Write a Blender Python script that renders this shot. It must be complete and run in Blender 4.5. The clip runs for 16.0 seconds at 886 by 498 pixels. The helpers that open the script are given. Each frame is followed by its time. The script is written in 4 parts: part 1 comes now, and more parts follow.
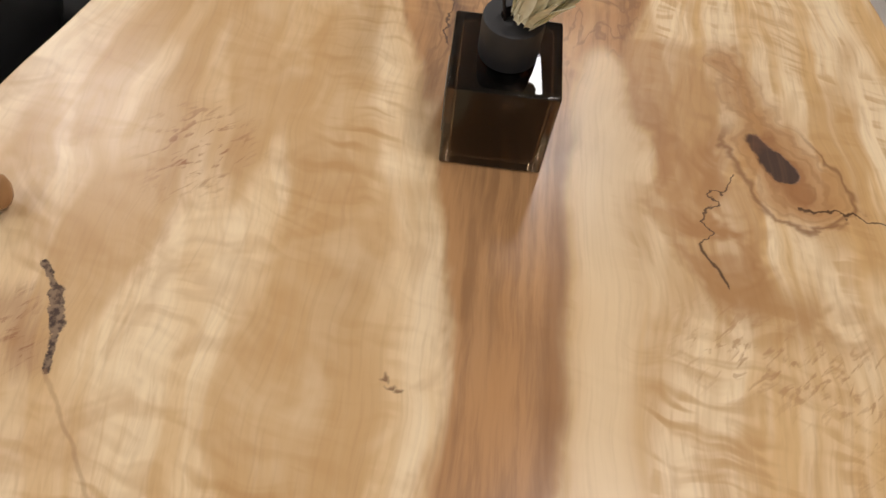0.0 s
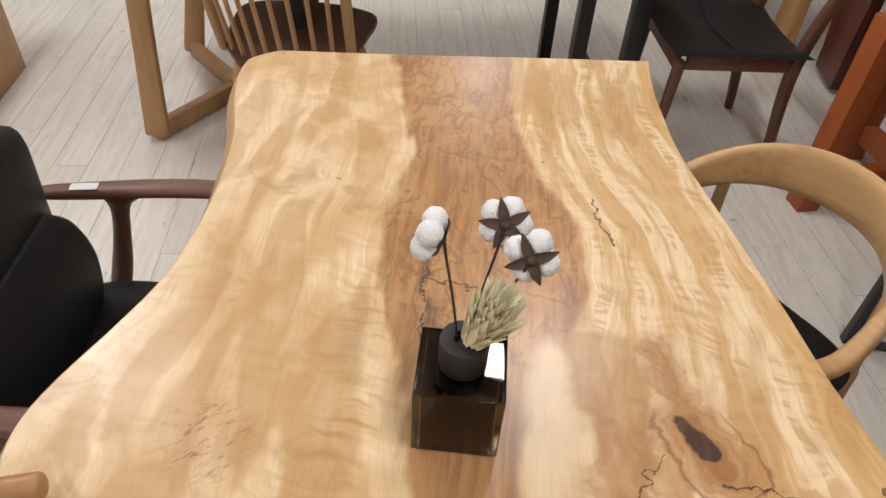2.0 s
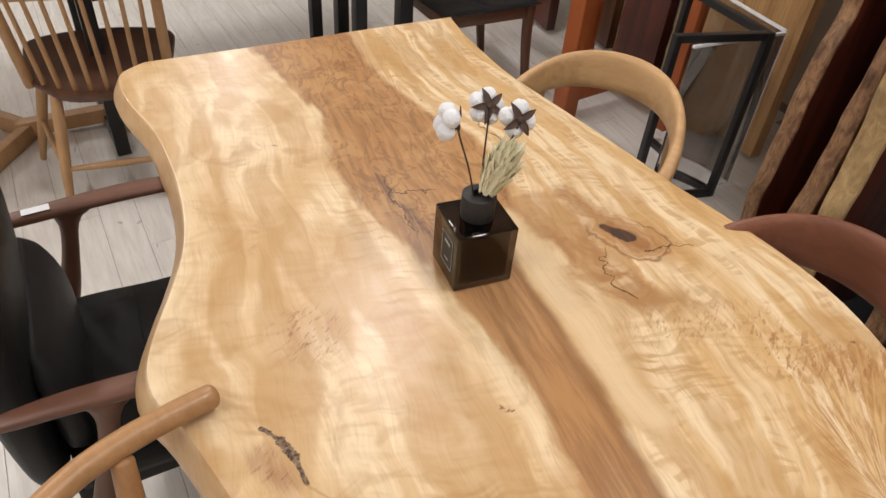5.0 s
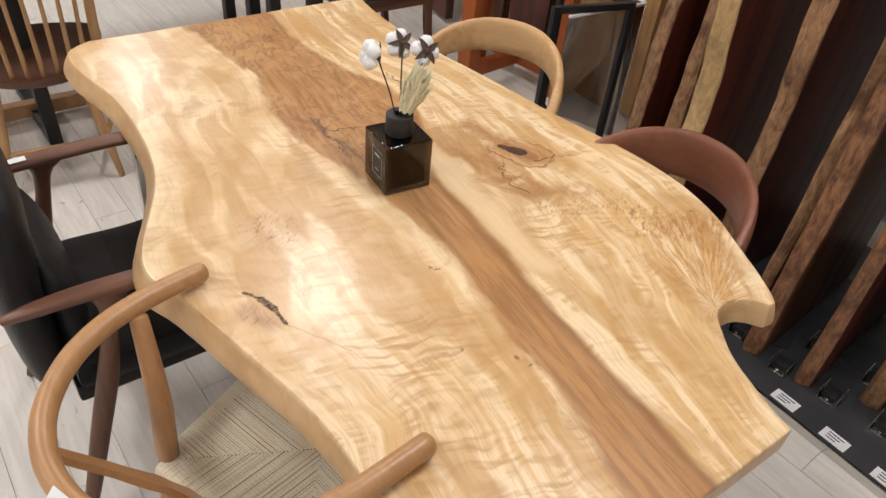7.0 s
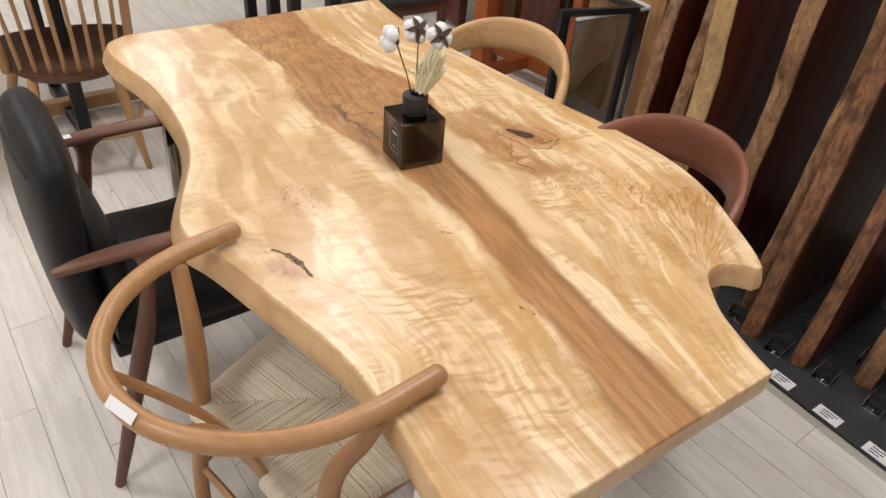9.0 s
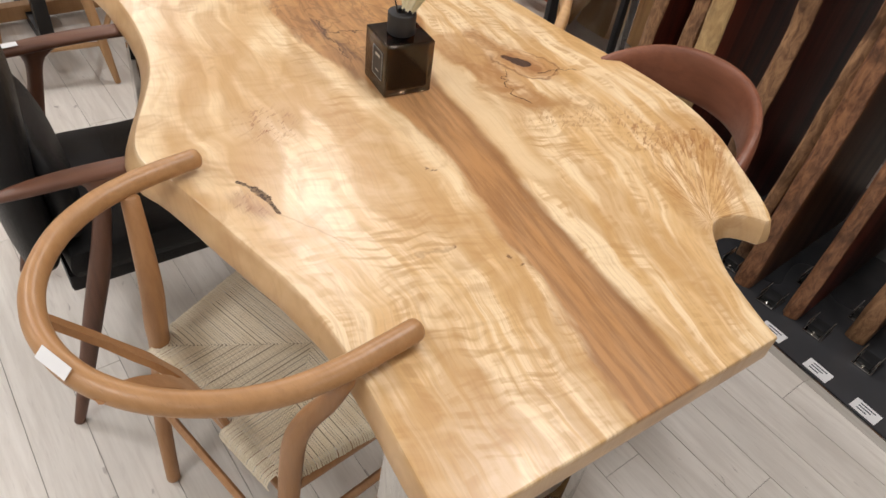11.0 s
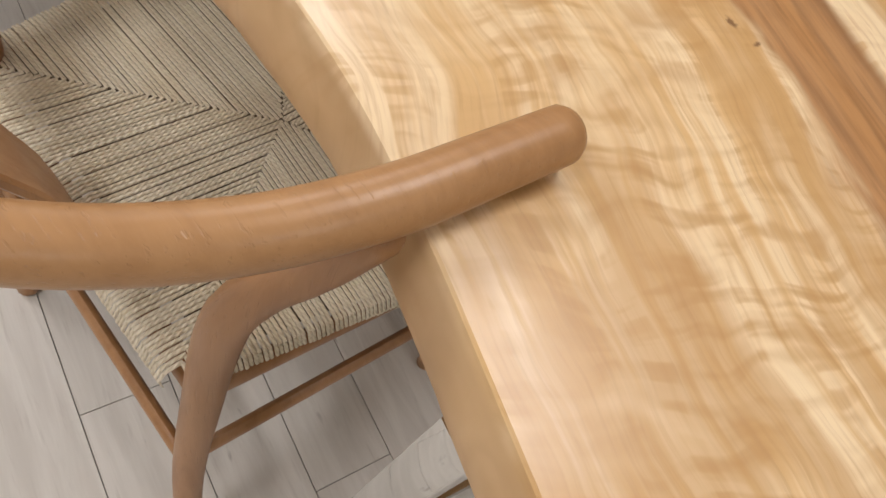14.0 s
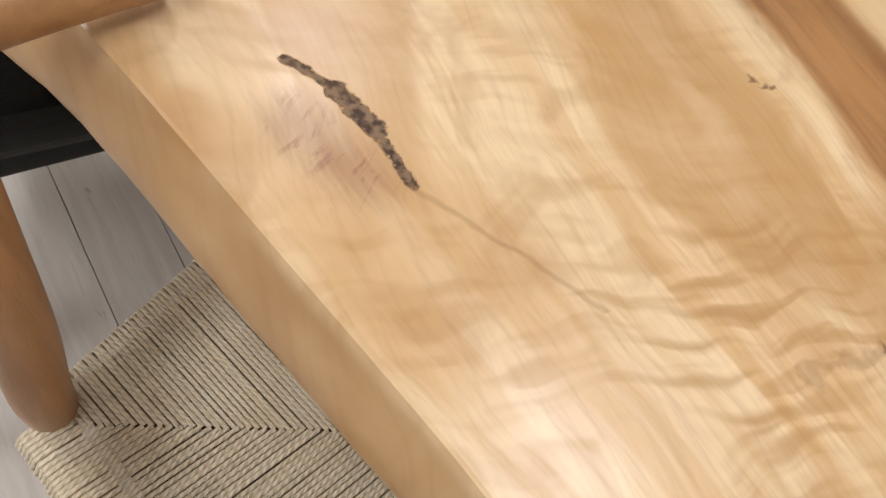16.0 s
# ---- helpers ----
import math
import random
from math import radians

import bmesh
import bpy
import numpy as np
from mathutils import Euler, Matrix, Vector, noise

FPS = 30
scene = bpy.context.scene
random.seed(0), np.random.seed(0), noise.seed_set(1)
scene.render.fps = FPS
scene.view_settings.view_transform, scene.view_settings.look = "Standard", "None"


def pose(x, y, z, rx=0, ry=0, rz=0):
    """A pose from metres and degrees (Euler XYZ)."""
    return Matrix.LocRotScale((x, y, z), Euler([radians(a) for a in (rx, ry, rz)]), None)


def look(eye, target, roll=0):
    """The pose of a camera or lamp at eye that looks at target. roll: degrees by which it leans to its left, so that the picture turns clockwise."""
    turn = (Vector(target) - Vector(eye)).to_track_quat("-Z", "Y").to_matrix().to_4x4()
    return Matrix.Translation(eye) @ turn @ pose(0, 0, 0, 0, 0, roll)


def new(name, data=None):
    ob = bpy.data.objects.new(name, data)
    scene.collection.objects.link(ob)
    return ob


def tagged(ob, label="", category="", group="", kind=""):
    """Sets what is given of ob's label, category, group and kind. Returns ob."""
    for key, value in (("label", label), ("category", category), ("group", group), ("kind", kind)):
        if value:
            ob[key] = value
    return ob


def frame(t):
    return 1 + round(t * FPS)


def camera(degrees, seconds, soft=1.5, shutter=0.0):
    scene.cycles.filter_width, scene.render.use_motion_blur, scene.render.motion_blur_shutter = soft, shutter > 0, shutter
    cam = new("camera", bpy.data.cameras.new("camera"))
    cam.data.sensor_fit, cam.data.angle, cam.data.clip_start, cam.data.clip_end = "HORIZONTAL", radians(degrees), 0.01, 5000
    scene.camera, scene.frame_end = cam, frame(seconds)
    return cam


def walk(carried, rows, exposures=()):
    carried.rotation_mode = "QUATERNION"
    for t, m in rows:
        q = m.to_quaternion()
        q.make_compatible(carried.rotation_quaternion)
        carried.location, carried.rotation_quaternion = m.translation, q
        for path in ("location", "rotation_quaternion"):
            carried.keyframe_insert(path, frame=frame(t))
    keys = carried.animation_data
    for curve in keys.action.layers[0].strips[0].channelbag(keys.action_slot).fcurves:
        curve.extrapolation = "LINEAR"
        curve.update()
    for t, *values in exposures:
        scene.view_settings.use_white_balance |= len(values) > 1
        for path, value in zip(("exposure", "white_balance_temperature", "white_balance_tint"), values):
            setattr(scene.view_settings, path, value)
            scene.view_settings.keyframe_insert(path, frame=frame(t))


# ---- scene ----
cam = camera(65.5, 16.0)
PATH = [
    (0, (0.076, 0.185, 1.287), (0.078, 1.188, -0.443), 7.8),
    (0.5, (0.093, 0.203, 1.311), (0.063, 1.415, -0.28), 6.7),
    (1, (0.102, 0.224, 1.347), (0.048, 1.554, -0.145), 5.7),
    (1.5, (0.108, 0.212, 1.409), (0.029, 1.626, -0.004), 4.4),
    (2, (0.113, 0.165, 1.464), (0.02, 1.643, 0.12), 3.9),
    (2.5, (0.104, 0.112, 1.491), (0.013, 1.633, 0.195), 3.7),
    (3, (0.087, 0.074, 1.515), (0.071, 1.621, 0.248), 3.2),
    (3.5, (-0.051, 0.037, 1.517), (0.119, 1.586, 0.262), 3.4),
    (4, (-0.147, -0.039, 1.514), (0.197, 1.471, 0.249), 4.2),
    (4.5, (-0.21, -0.102, 1.511), (0.279, 1.363, 0.239), 5.0),
    (5, (-0.299, -0.14, 1.508), (0.308, 1.265, 0.221), 4.9),
    (5.2, (-0.326, -0.159, 1.507), (0.336, 1.221, 0.22), 5.2),
    (7.3, (-0.483, -0.511, 1.536), (0.348, 0.818, 0.294), 5.8),
    (7.5, (-0.499, -0.543, 1.532), (0.33, 0.801, 0.304), 5.9),
    (8, (-0.533, -0.59, 1.525), (0.288, 0.778, 0.319), 5.7),
    (10.3, (-0.535, -0.593, 1.508), (0.261, 0.745, 0.252), 6.3),
    (10.5, (-0.52, -0.58, 1.501), (0.277, 0.741, 0.229), 7.0),
    (11, (-0.474, -0.504, 1.468), (0.321, 0.719, 0.1), 9.1),
    (11.5, (-0.427, -0.427, 1.399), (0.367, 0.667, -0.076), 13.1),
    (12, (-0.389, -0.373, 1.295), (0.402, 0.571, -0.281), 18.9),
    (12.5, (-0.385, -0.338, 1.146), (0.414, 0.48, -0.494), 25.5),
    (13, (-0.38, -0.322, 1.068), (0.463, 0.454, -0.57), 29.9),
    (13.5, (-0.381, -0.274, 1.009), (0.469, 0.496, -0.629), 31.3),
    (14, (-0.382, -0.151, 0.995), (0.438, 0.606, -0.665), 31.5),
    (14.5, (-0.407, -0.061, 0.998), (0.386, 0.684, -0.681), 30.9),
    (15, (-0.432, 0.003, 0.998), (0.384, 0.759, -0.664), 31.3),
    (15.5, (-0.4, 0.105, 1.008), (0.388, 0.865, -0.666), 29.2),
    (16, (-0.392, 0.171, 1.003), (0.408, 0.94, -0.661), 27.4),
]
walk(cam, [(t, look(eye, target, roll)) for t, eye, target, roll in PATH],
     exposures=((0, -0.42), (1, -0.28), (2, -0.14), (4, -0.08), (5, -0.05), (8, 0.10), (11, 0.06), (13, 0.0), (16, -0.12)))

# ---- world and light ----
world = bpy.data.worlds.new("world")
scene.world = world
world.use_nodes = True
world.node_tree.nodes["Background"].inputs[0].default_value = (0.9, 0.95, 1.0, 1)
world.node_tree.nodes["Background"].inputs[1].default_value = 0.03

CEILING = 2.62
# first three and (0.0, 5.3) follow tabletop glints; the rest are added unseen
TUBES = [(0.45, 2.25), (0.70, 0.25), (-1.6, 2.1), (-1.6, 0.0), (0.0, 5.3), (-2.2, 5.0), (0.7, -2.2), (-1.6, -2.3), (-3.8, 2.0), (-3.8, -0.8)]
TUBE_WATTS = 12.0
# gains tuned for table glare and floor brightness; the fixtures are alike
TUBE_GAIN = {(0.45, 2.25): 1.45, (0.70, 0.25): 1.45, (-1.6, 2.1): 1.75, (-1.6, 0.0): 1.25, (-2.2, 5.0): 2.4, (-3.8, 2.0): 2.0, (0.0, 5.3): 1.5}


# ---- node helpers ----
class Nodes:
    """Short calls that add nodes to one material."""

    def __init__(self, name):
        self.mat = bpy.data.materials.new(name)
        self.mat.use_nodes = True
        self.tree = self.mat.node_tree
        self.bsdf = self.tree.nodes["Principled BSDF"]
        self.coord = self.tree.nodes.new("ShaderNodeTexCoord").outputs["Object"]

    def put(self, socket, value):
        if isinstance(value, bpy.types.NodeSocket):
            self.tree.links.new(value, socket)
        elif isinstance(value, (tuple, list)) and len(value) == 3 and socket.type == "RGBA":
            socket.default_value = (*value, 1)
        else:
            socket.default_value = value

    def math(self, op, a, b=0.0, c=0.0, clamp=False):
        n = self.tree.nodes.new("ShaderNodeMath")
        n.operation, n.use_clamp = op, clamp
        for s, v in zip(n.inputs, (a, b, c)):
            self.put(s, v)
        return n.outputs[0]

    def add(self, a, b):
        return self.math("ADD", a, b)

    def sub(self, a, b):
        return self.math("SUBTRACT", a, b)

    def mul(self, a, b):
        return self.math("MULTIPLY", a, b)

    def step(self, v, lo, hi):
        n = self.tree.nodes.new("ShaderNodeMapRange")
        n.interpolation_type = "SMOOTHSTEP"
        for k, x in (("Value", v), ("From Min", lo), ("From Max", hi)):
            self.put(n.inputs[k], x)
        return n.outputs[0]

    def split(self, v):
        n = self.tree.nodes.new("ShaderNodeSeparateXYZ")
        self.put(n.inputs[0], v)
        return n.outputs

    def join(self, x, y, z=0.0):
        n = self.tree.nodes.new("ShaderNodeCombineXYZ")
        for s, v in zip(n.inputs, (x, y, z)):
            self.put(s, v)
        return n.outputs[0]

    def scale(self, v, s):
        n = self.tree.nodes.new("ShaderNodeVectorMath")
        n.operation = "MULTIPLY"
        self.put(n.inputs[0], v)
        self.put(n.inputs[1], s)
        return n.outputs[0]

    def plus(self, v, s):
        n = self.tree.nodes.new("ShaderNodeVectorMath")
        self.put(n.inputs[0], v)
        self.put(n.inputs[1], s)
        return n.outputs[0]

    def noise(self, v, scale, detail=3.0, rough=0.5, colour=False, warp=0.0):
        n = self.tree.nodes.new("ShaderNodeTexNoise")
        self.put(n.inputs["Vector"], v)
        for k, x in (("Scale", scale), ("Detail", detail), ("Roughness", rough), ("Distortion", warp)):
            self.put(n.inputs[k], x)
        return n.outputs["Color" if colour else "Fac"]

    def cells(self, v, scale, feature="DISTANCE_TO_EDGE"):
        n = self.tree.nodes.new("ShaderNodeTexVoronoi")
        n.feature = feature
        self.put(n.inputs["Vector"], v)
        self.put(n.inputs["Scale"], scale)
        return n.outputs["Distance"]

    def mix(self, f, a, b, kind="MIX"):
        n = self.tree.nodes.new("ShaderNodeMix")
        n.data_type, n.blend_type = "RGBA", kind
        self.put(n.inputs[0], f)
        self.put(n.inputs[6], a)
        self.put(n.inputs[7], b)
        return n.outputs[2]

    def curve(self, v, stops, lo, hi):
        """A function of v through (place, value) stops; places from lo to hi, values from -1 to 1."""
        n = self.tree.nodes.new("ShaderNodeValToRGB")
        r = n.color_ramp
        r.interpolation = "LINEAR"
        while len(r.elements) < len(stops):
            r.elements.new(0.5)
        for e, (p, x) in zip(r.elements, sorted(stops)):
            e.position = (p - lo) / (hi - lo)
            e.color = ((x + 1) / 2,) * 3 + (1,)
        self.put(n.inputs[0], self.math("DIVIDE", self.sub(v, lo), hi - lo, clamp=True))
        return self.sub(self.mul(n.outputs[0], 2.0), 1.0)

    def segment(self, x, y, a, b):
        """How far (x, y) lies from the line between a and b."""
        dx, dy = b[0] - a[0], b[1] - a[1]
        px, py = self.sub(x, a[0]), self.sub(y, a[1])
        along = self.math("DIVIDE", self.add(self.mul(px, dx), self.mul(py, dy)), dx * dx + dy * dy, clamp=True)
        ex, ey = self.sub(px, self.mul(along, dx)), self.sub(py, self.mul(along, dy))
        return self.math("SQRT", self.add(self.mul(ex, ex), self.mul(ey, ey)))

    def away(self, x, y, a):
        ex, ey = self.sub(x, a[0]), self.sub(y, a[1])
        return self.math("SQRT", self.add(self.mul(ex, ex), self.mul(ey, ey)))

    def random(self):
        return self.tree.nodes.new("ShaderNodeObjectInfo").outputs["Random"]

    def done(self, colour, rough=0.5, bump=None, depth=0.001, **more):
        self.put(self.bsdf.inputs["Base Color"], colour)
        self.put(self.bsdf.inputs["Roughness"], rough)
        for k, v in more.items():
            self.put(self.bsdf.inputs[k.replace("_", " ")], v)
        if bump is not None:
            n = self.tree.nodes.new("ShaderNodeBump")
            n.inputs["Strength"].default_value = 1.0
            n.inputs["Distance"].default_value = depth
            self.put(n.inputs["Height"], bump)
            self.put(self.bsdf.inputs["Normal"], n.outputs[0])
        return self.mat


def wood(name, light, dark, along="y", grain=60.0, rough=0.4, figure=0.5, stretch=0.05):
    """Wood with its grain along one local axis."""
    n = Nodes(name)
    st = {"x": (stretch, 1, 1), "y": (1, stretch, 1), "z": (1, 1, stretch)}[along]
    v = n.scale(n.coord, st)
    r = n.random()
    v = n.plus(v, n.join(n.mul(r, 7.0), n.mul(r, 3.0), r))
    wob = n.plus(v, n.scale(n.noise(v, 6.0, 2.0, colour=True), (0.05, 0.05, 0.05)))
    broad = n.noise(wob, grain * 0.22, 3.0, 0.55, warp=0.4)
    fine = n.noise(wob, grain, 4.0, 0.65)
    pores = n.step(n.noise(wob, grain * 5, 2.0), 0.60, 0.72)
    f = n.add(n.mul(n.step(broad, 0.35, 0.68), figure), n.mul(n.step(fine, 0.35, 0.7), 1 - figure))
    c = n.mix(n.mul(f, 0.85), light, dark)
    c = n.mix(n.mul(pores, 0.12), c, tuple(k * 0.55 for k in dark))
    blot = n.noise(n.coord, 7.0, 2.0)
    c = n.mix(n.mul(n.step(blot, 0.4, 0.75), 0.2), c, tuple(k * 0.75 for k in dark))
    return n.done(c, n.add(rough, n.mul(fine, 0.1)), n.add(fine, n.mul(pores, -0.5)), 0.0003)


def plain(name, colour, rough=0.5, metal=0.0, vary=0.12, size=40.0, depth=0.0002, **more):
    n = Nodes(name)
    a, b = n.noise(n.coord, size, 4.0), n.noise(n.coord, size * 0.12, 2.0)
    f = n.add(n.mul(a, 0.5), n.mul(b, 0.5))
    c = n.mix(f, tuple(k * (1 - vary) for k in colour), tuple(min(1, k * (1 + vary)) for k in colour))
    return n.done(c, n.add(rough, n.mul(n.sub(b, 0.5), 0.15)), a, depth, Metallic=metal, **more)


def leather(name, colour):
    n = Nodes(name)
    cell = n.cells(n.coord, 420.0)
    soft = n.noise(n.coord, 9.0, 3.0)
    c = n.mix(soft, tuple(k * 0.7 for k in colour), tuple(k * 1.4 for k in colour))
    return n.done(c, n.add(0.36, n.mul(soft, 0.14)), n.add(n.step(cell, 0.0, 0.12), n.mul(n.noise(n.coord, 30.0), 0.8)), 0.0004, Specular_IOR_Level=0.32)


def slab_wood():
    """The pale figured slab: brown heart, flame figure, knot, burl and bark pocket."""
    n = Nodes("figured_pale_slab_wood")
    x0, y0, z0 = n.split(n.coord)
    low = n.split(n.noise(n.coord, 3.2, 2.0, colour=True))
    mid = n.split(n.noise(n.coord, 13.0, 3.0, colour=True))
    x = n.add(x0, n.add(n.mul(n.sub(low[0], 0.5), 0.075), n.mul(n.sub(mid[0], 0.5), 0.012)))
    y = n.add(y0, n.add(n.mul(n.sub(low[1], 0.5), 0.075), n.mul(n.sub(mid[1], 0.5), 0.012)))
    # grain runs between the heart and the two live edges
    edge = n.curve(y0, [(-0.25, 0.42), (0.05, 0.52), (0.3, 0.69), (0.5, 0.70), (0.7, 0.665), (0.9, 0.61), (1.1, 0.57), (1.3, 0.52), (1.5, 0.487), (1.8, 0.48)], -0.3, 1.8)
    rim = n.curve(y0, [(-0.25, -0.24), (0.1, -0.26), (0.35, -0.34), (0.6, -0.43), (0.8, -0.38), (1.0, -0.355), (1.25, -0.375), (1.5, -0.445), (1.8, -0.40)], -0.3, 1.8)
    hl = n.curve(y0, [(-0.3, 0.067), (-0.198, 0.067), (-0.14, 0.066), (-0.051, 0.073), (0.087, 0.084), (0.203, 0.082), (0.341, 0.082), (0.499, 0.083), (0.76, 0.02), (0.9, -0.035), (1.1, -0.05), (1.3, -0.03), (1.5, -0.09), (1.8, -0.17)], -0.3, 1.8)
    hr = n.curve(y0, [(-0.3, 0.202), (-0.185, 0.202), (-0.055, 0.204), (0.068, 0.202), (0.17, 0.196), (0.341, 0.201), (0.491, 0.203), (0.66, 0.205), (0.76, 0.25), (0.95, 0.3), (1.1, 0.29), (1.25, 0.215), (1.5, 0.16), (1.8, 0.15)], -0.3, 1.8)
    u_right = n.math("DIVIDE", n.sub(x, hr), n.sub(edge, hr))
    u_left = n.math("DIVIDE", n.sub(x, hl), n.sub(hl, rim))
    right = n.step(x0, 0.12, 0.2)
    u = n.add(n.mul(u_right, right), n.mul(n.mul(u_left, 1.35), n.sub(1.0, right)))
    g = n.join(u, n.mul(y, 0.22), 0.0)
    streak = n.noise(g, 9.0, 3.0, 0.55, warp=0.6)
    fine = n.noise(g, 60.0, 3.0, 0.6)
    hair = n.noise(n.join(n.mul(x, 1.0), n.mul(y, 0.03)), 260.0, 2.0)
    # flame figure across the grain
    wob = n.noise(n.coord, 9.0, 2.0)
    rip_v = n.join(n.mul(x0, 13.0), n.add(n.mul(y0, 72.0), n.add(n.mul(wob, 6.0), n.mul(x0, 14.0))))
    rip = n.noise(rip_v, 1.0, 1.5, 0.5, warp=0.15)
    lane = n.segment(x0, y0, (-0.07, 0.36), (-0.09, -0.22))
    lane5 = n.segment(x0, y0, (-0.03, 0.88), (-0.05, 0.45))
    lane2 = n.segment(x0, y0, (0.28, 0.42), (0.55, 0.34))
    lane3 = n.segment(x0, y0, (0.12, 1.30), (0.22, 1.12))
    zone = n.math("MAXIMUM", n.sub(1.0, n.step(lane, 0.04, 0.22)), n.math("MAXIMUM", n.sub(1.0, n.step(lane2, 0.02, 0.11)), n.sub(1.0, n.step(lane3, 0.0, 0.07))))
    lane4 = n.segment(x0, y0, (-0.28, 0.33), (-0.20, 0.16))
    zone = n.math("MAXIMUM", zone, n.mul(n.sub(1.0, n.step(lane4, 0.0, 0.09)), 0.7))
    zone = n.math("MAXIMUM", zone, n.sub(1.0, n.step(lane5, 0.02, 0.085)))
    patch = n.step(n.noise(n.coord, 7.0, 2.0), 0.36, 0.62)
    zone = n.math("MAXIMUM", n.mul(zone, n.add(n.mul(patch, 0.75), 0.25)), n.mul(patch, 0.28))
    figure = n.mul(n.step(rip, 0.43, 0.72), zone)
    sheen = n.noise(n.coord, 8.0, 2.0, warp=1.5)
    curl = n.noise(n.plus(n.coord, n.scale(n.noise(n.coord, 5.0, 2.0, colour=True), (0.35, 0.35, 0.0))), 11.0, 3.0, 0.6)

    cream, honey, tan, brown, dark = (0.87, 0.68, 0.43), (0.67, 0.42, 0.18), (0.46, 0.25, 0.098), (0.31, 0.15, 0.058), (0.060, 0.028, 0.015)
    calm = n.mul(n.sub(1.0, right), n.step(y0, 0.0, 0.5))
    c = n.mix(n.mul(n.step(streak, 0.42, 0.60), n.sub(0.9, n.mul(calm, 0.5))), cream, honey)
    c = n.mix(n.mul(n.step(n.noise(n.join(x0, n.mul(y0, 0.6)), 6.5, 2.0, warp=0.8), 0.40, 0.66), n.mul(calm, 0.75)), c, (0.62, 0.385, 0.17))
    lanes = n.noise(n.join(n.mul(u, 1.0), n.mul(y, 0.55), 3.0), 13.0, 2.0, 0.5, warp=0.4)
    block = n.mul(n.step(lanes, 0.50, 0.60), n.add(0.25, n.mul(n.step(rip, 0.44, 0.58), 0.75)))
    c = n.mix(n.mul(block, n.sub(0.62, n.mul(calm, 0.5))), c, (0.56, 0.325, 0.13))
    c = n.mix(n.mul(n.step(fine, 0.45, 0.75), n.sub(0.40, n.mul(calm, 0.24))), c, tan)
    c = n.mix(n.mul(n.step(curl, 0.52, 0.72), n.mul(n.sub(1.0, right), 0.5)), c, tan)
    swathe = n.noise(n.join(n.mul(x, 1.0), n.mul(y, 0.22), 7.0), 10.0, 2.0, 0.5, warp=0.5)
    c = n.mix(n.mul(n.step(swathe, 0.50, 0.58), 0.6), c, (0.52, 0.295, 0.112))
    c = n.mix(n.mul(figure, 0.80), c, (0.50, 0.280, 0.105))
    # the wood's sheen, painted into the colour as cream patches
    c = n.mix(n.mul(n.step(sheen, 0.5, 0.8), 0.35), c, cream)
    # heart
    rag = n.mul(n.sub(n.noise(n.join(x0, n.mul(y0, 0.35)), 26.0, 3.0), 0.5), 0.06)
    xh = n.add(n.mul(x, 0.35), n.mul(x0, 0.65))
    inside = n.math("MINIMUM", n.sub(n.add(xh, rag), hl), n.sub(hr, n.add(xh, n.mul(rag, 0.5))))
    heart = n.step(inside, -0.008, 0.014)
    vein = n.noise(n.join(n.add(n.mul(x, 0.4), n.mul(x0, 0.6)), n.mul(y0, 0.08)), 80.0, 4.0, 0.62, warp=0.2)
    far = n.step(y0, 0.62, 0.85)
    hc = n.mix(n.step(vein, 0.36, 0.68), (0.47, 0.235, 0.090), (0.30, 0.138, 0.050))
    hc = n.mix(n.mul(n.step(curl, 0.47, 0.64), n.mul(far, 0.5)), hc, (0.60, 0.345, 0.14))
    cells = n.math("ABSOLUTE", n.sub(n.noise(n.join(n.mul(x, 1.0), n.mul(y, 0.45)), 15.0, 3.0, 0.6, warp=0.8), 0.5))
    hc = n.mix(n.mul(n.sub(1.0, n.step(cells, 0.004, 0.030)), n.mul(far, 0.6)), hc, (0.22, 0.095, 0.036))
    hc = n.mix(n.mul(n.mul(n.step(n.sub(hr, xh), 0.034, 0.004), n.sub(1.0, far)), 0.75), hc, (0.22, 0.092, 0.032))
    c = n.mix(n.mul(heart, 0.92), c, hc)
    pale_bar = n.mul(n.sub(1.0, n.step(n.segment(x, y, (0.235, 0.80), (0.24, 0.30)), 0.010, 0.045)), n.step(y0, 0.1, 0.35))
    c = n.mix(n.mul(pale_bar, 0.8), c, (0.80, 0.60, 0.36))
    # brown clouds about the knot and in the burls
    cloud = n.sub(1.0, n.step(n.add(n.segment(x, y, (0.31, 0.80), (0.36, 0.55)), n.mul(n.sub(curl, 0.5), 0.10)), 0.035, 0.060))
    c = n.mix(n.mul(cloud, n.add(0.50, n.mul(n.step(curl, 0.40, 0.62), 0.5))), c, (0.42, 0.215, 0.085))
    swash = n.mul(n.sub(1.0, n.step(n.add(n.segment(x, y, (0.34, 0.52), (0.46, 0.50)), n.mul(n.sub(curl, 0.5), 0.12)), 0.01, 0.06)), n.step(curl, 0.42, 0.58))
    c = n.mix(n.mul(swash, 0.75), c, (0.44, 0.235, 0.092))
    swirl = n.mul(n.sub(n.noise(n.coord, 19.0, 3.0, warp=1.0), 0.5), 0.055)
    kd = n.add(n.math("MINIMUM", n.sub(n.segment(x0, y0, (0.425, 0.705), (0.455, 0.655)), 0.022), n.segment(x0, y0, (0.385, 0.84), (0.43, 0.70))), swirl)
    ring = n.math("SINE", n.mul(n.add(kd, n.mul(curl, 0.05)), 360.0))
    around = n.sub(1.0, n.step(kd, 0.002, 0.050))
    c = n.mix(n.mul(around, 0.85), c, (0.45, 0.23, 0.088))
    c = n.mix(n.mul(n.mul(around, n.step(ring, 0.0, 1.0)), 0.35), c, brown)
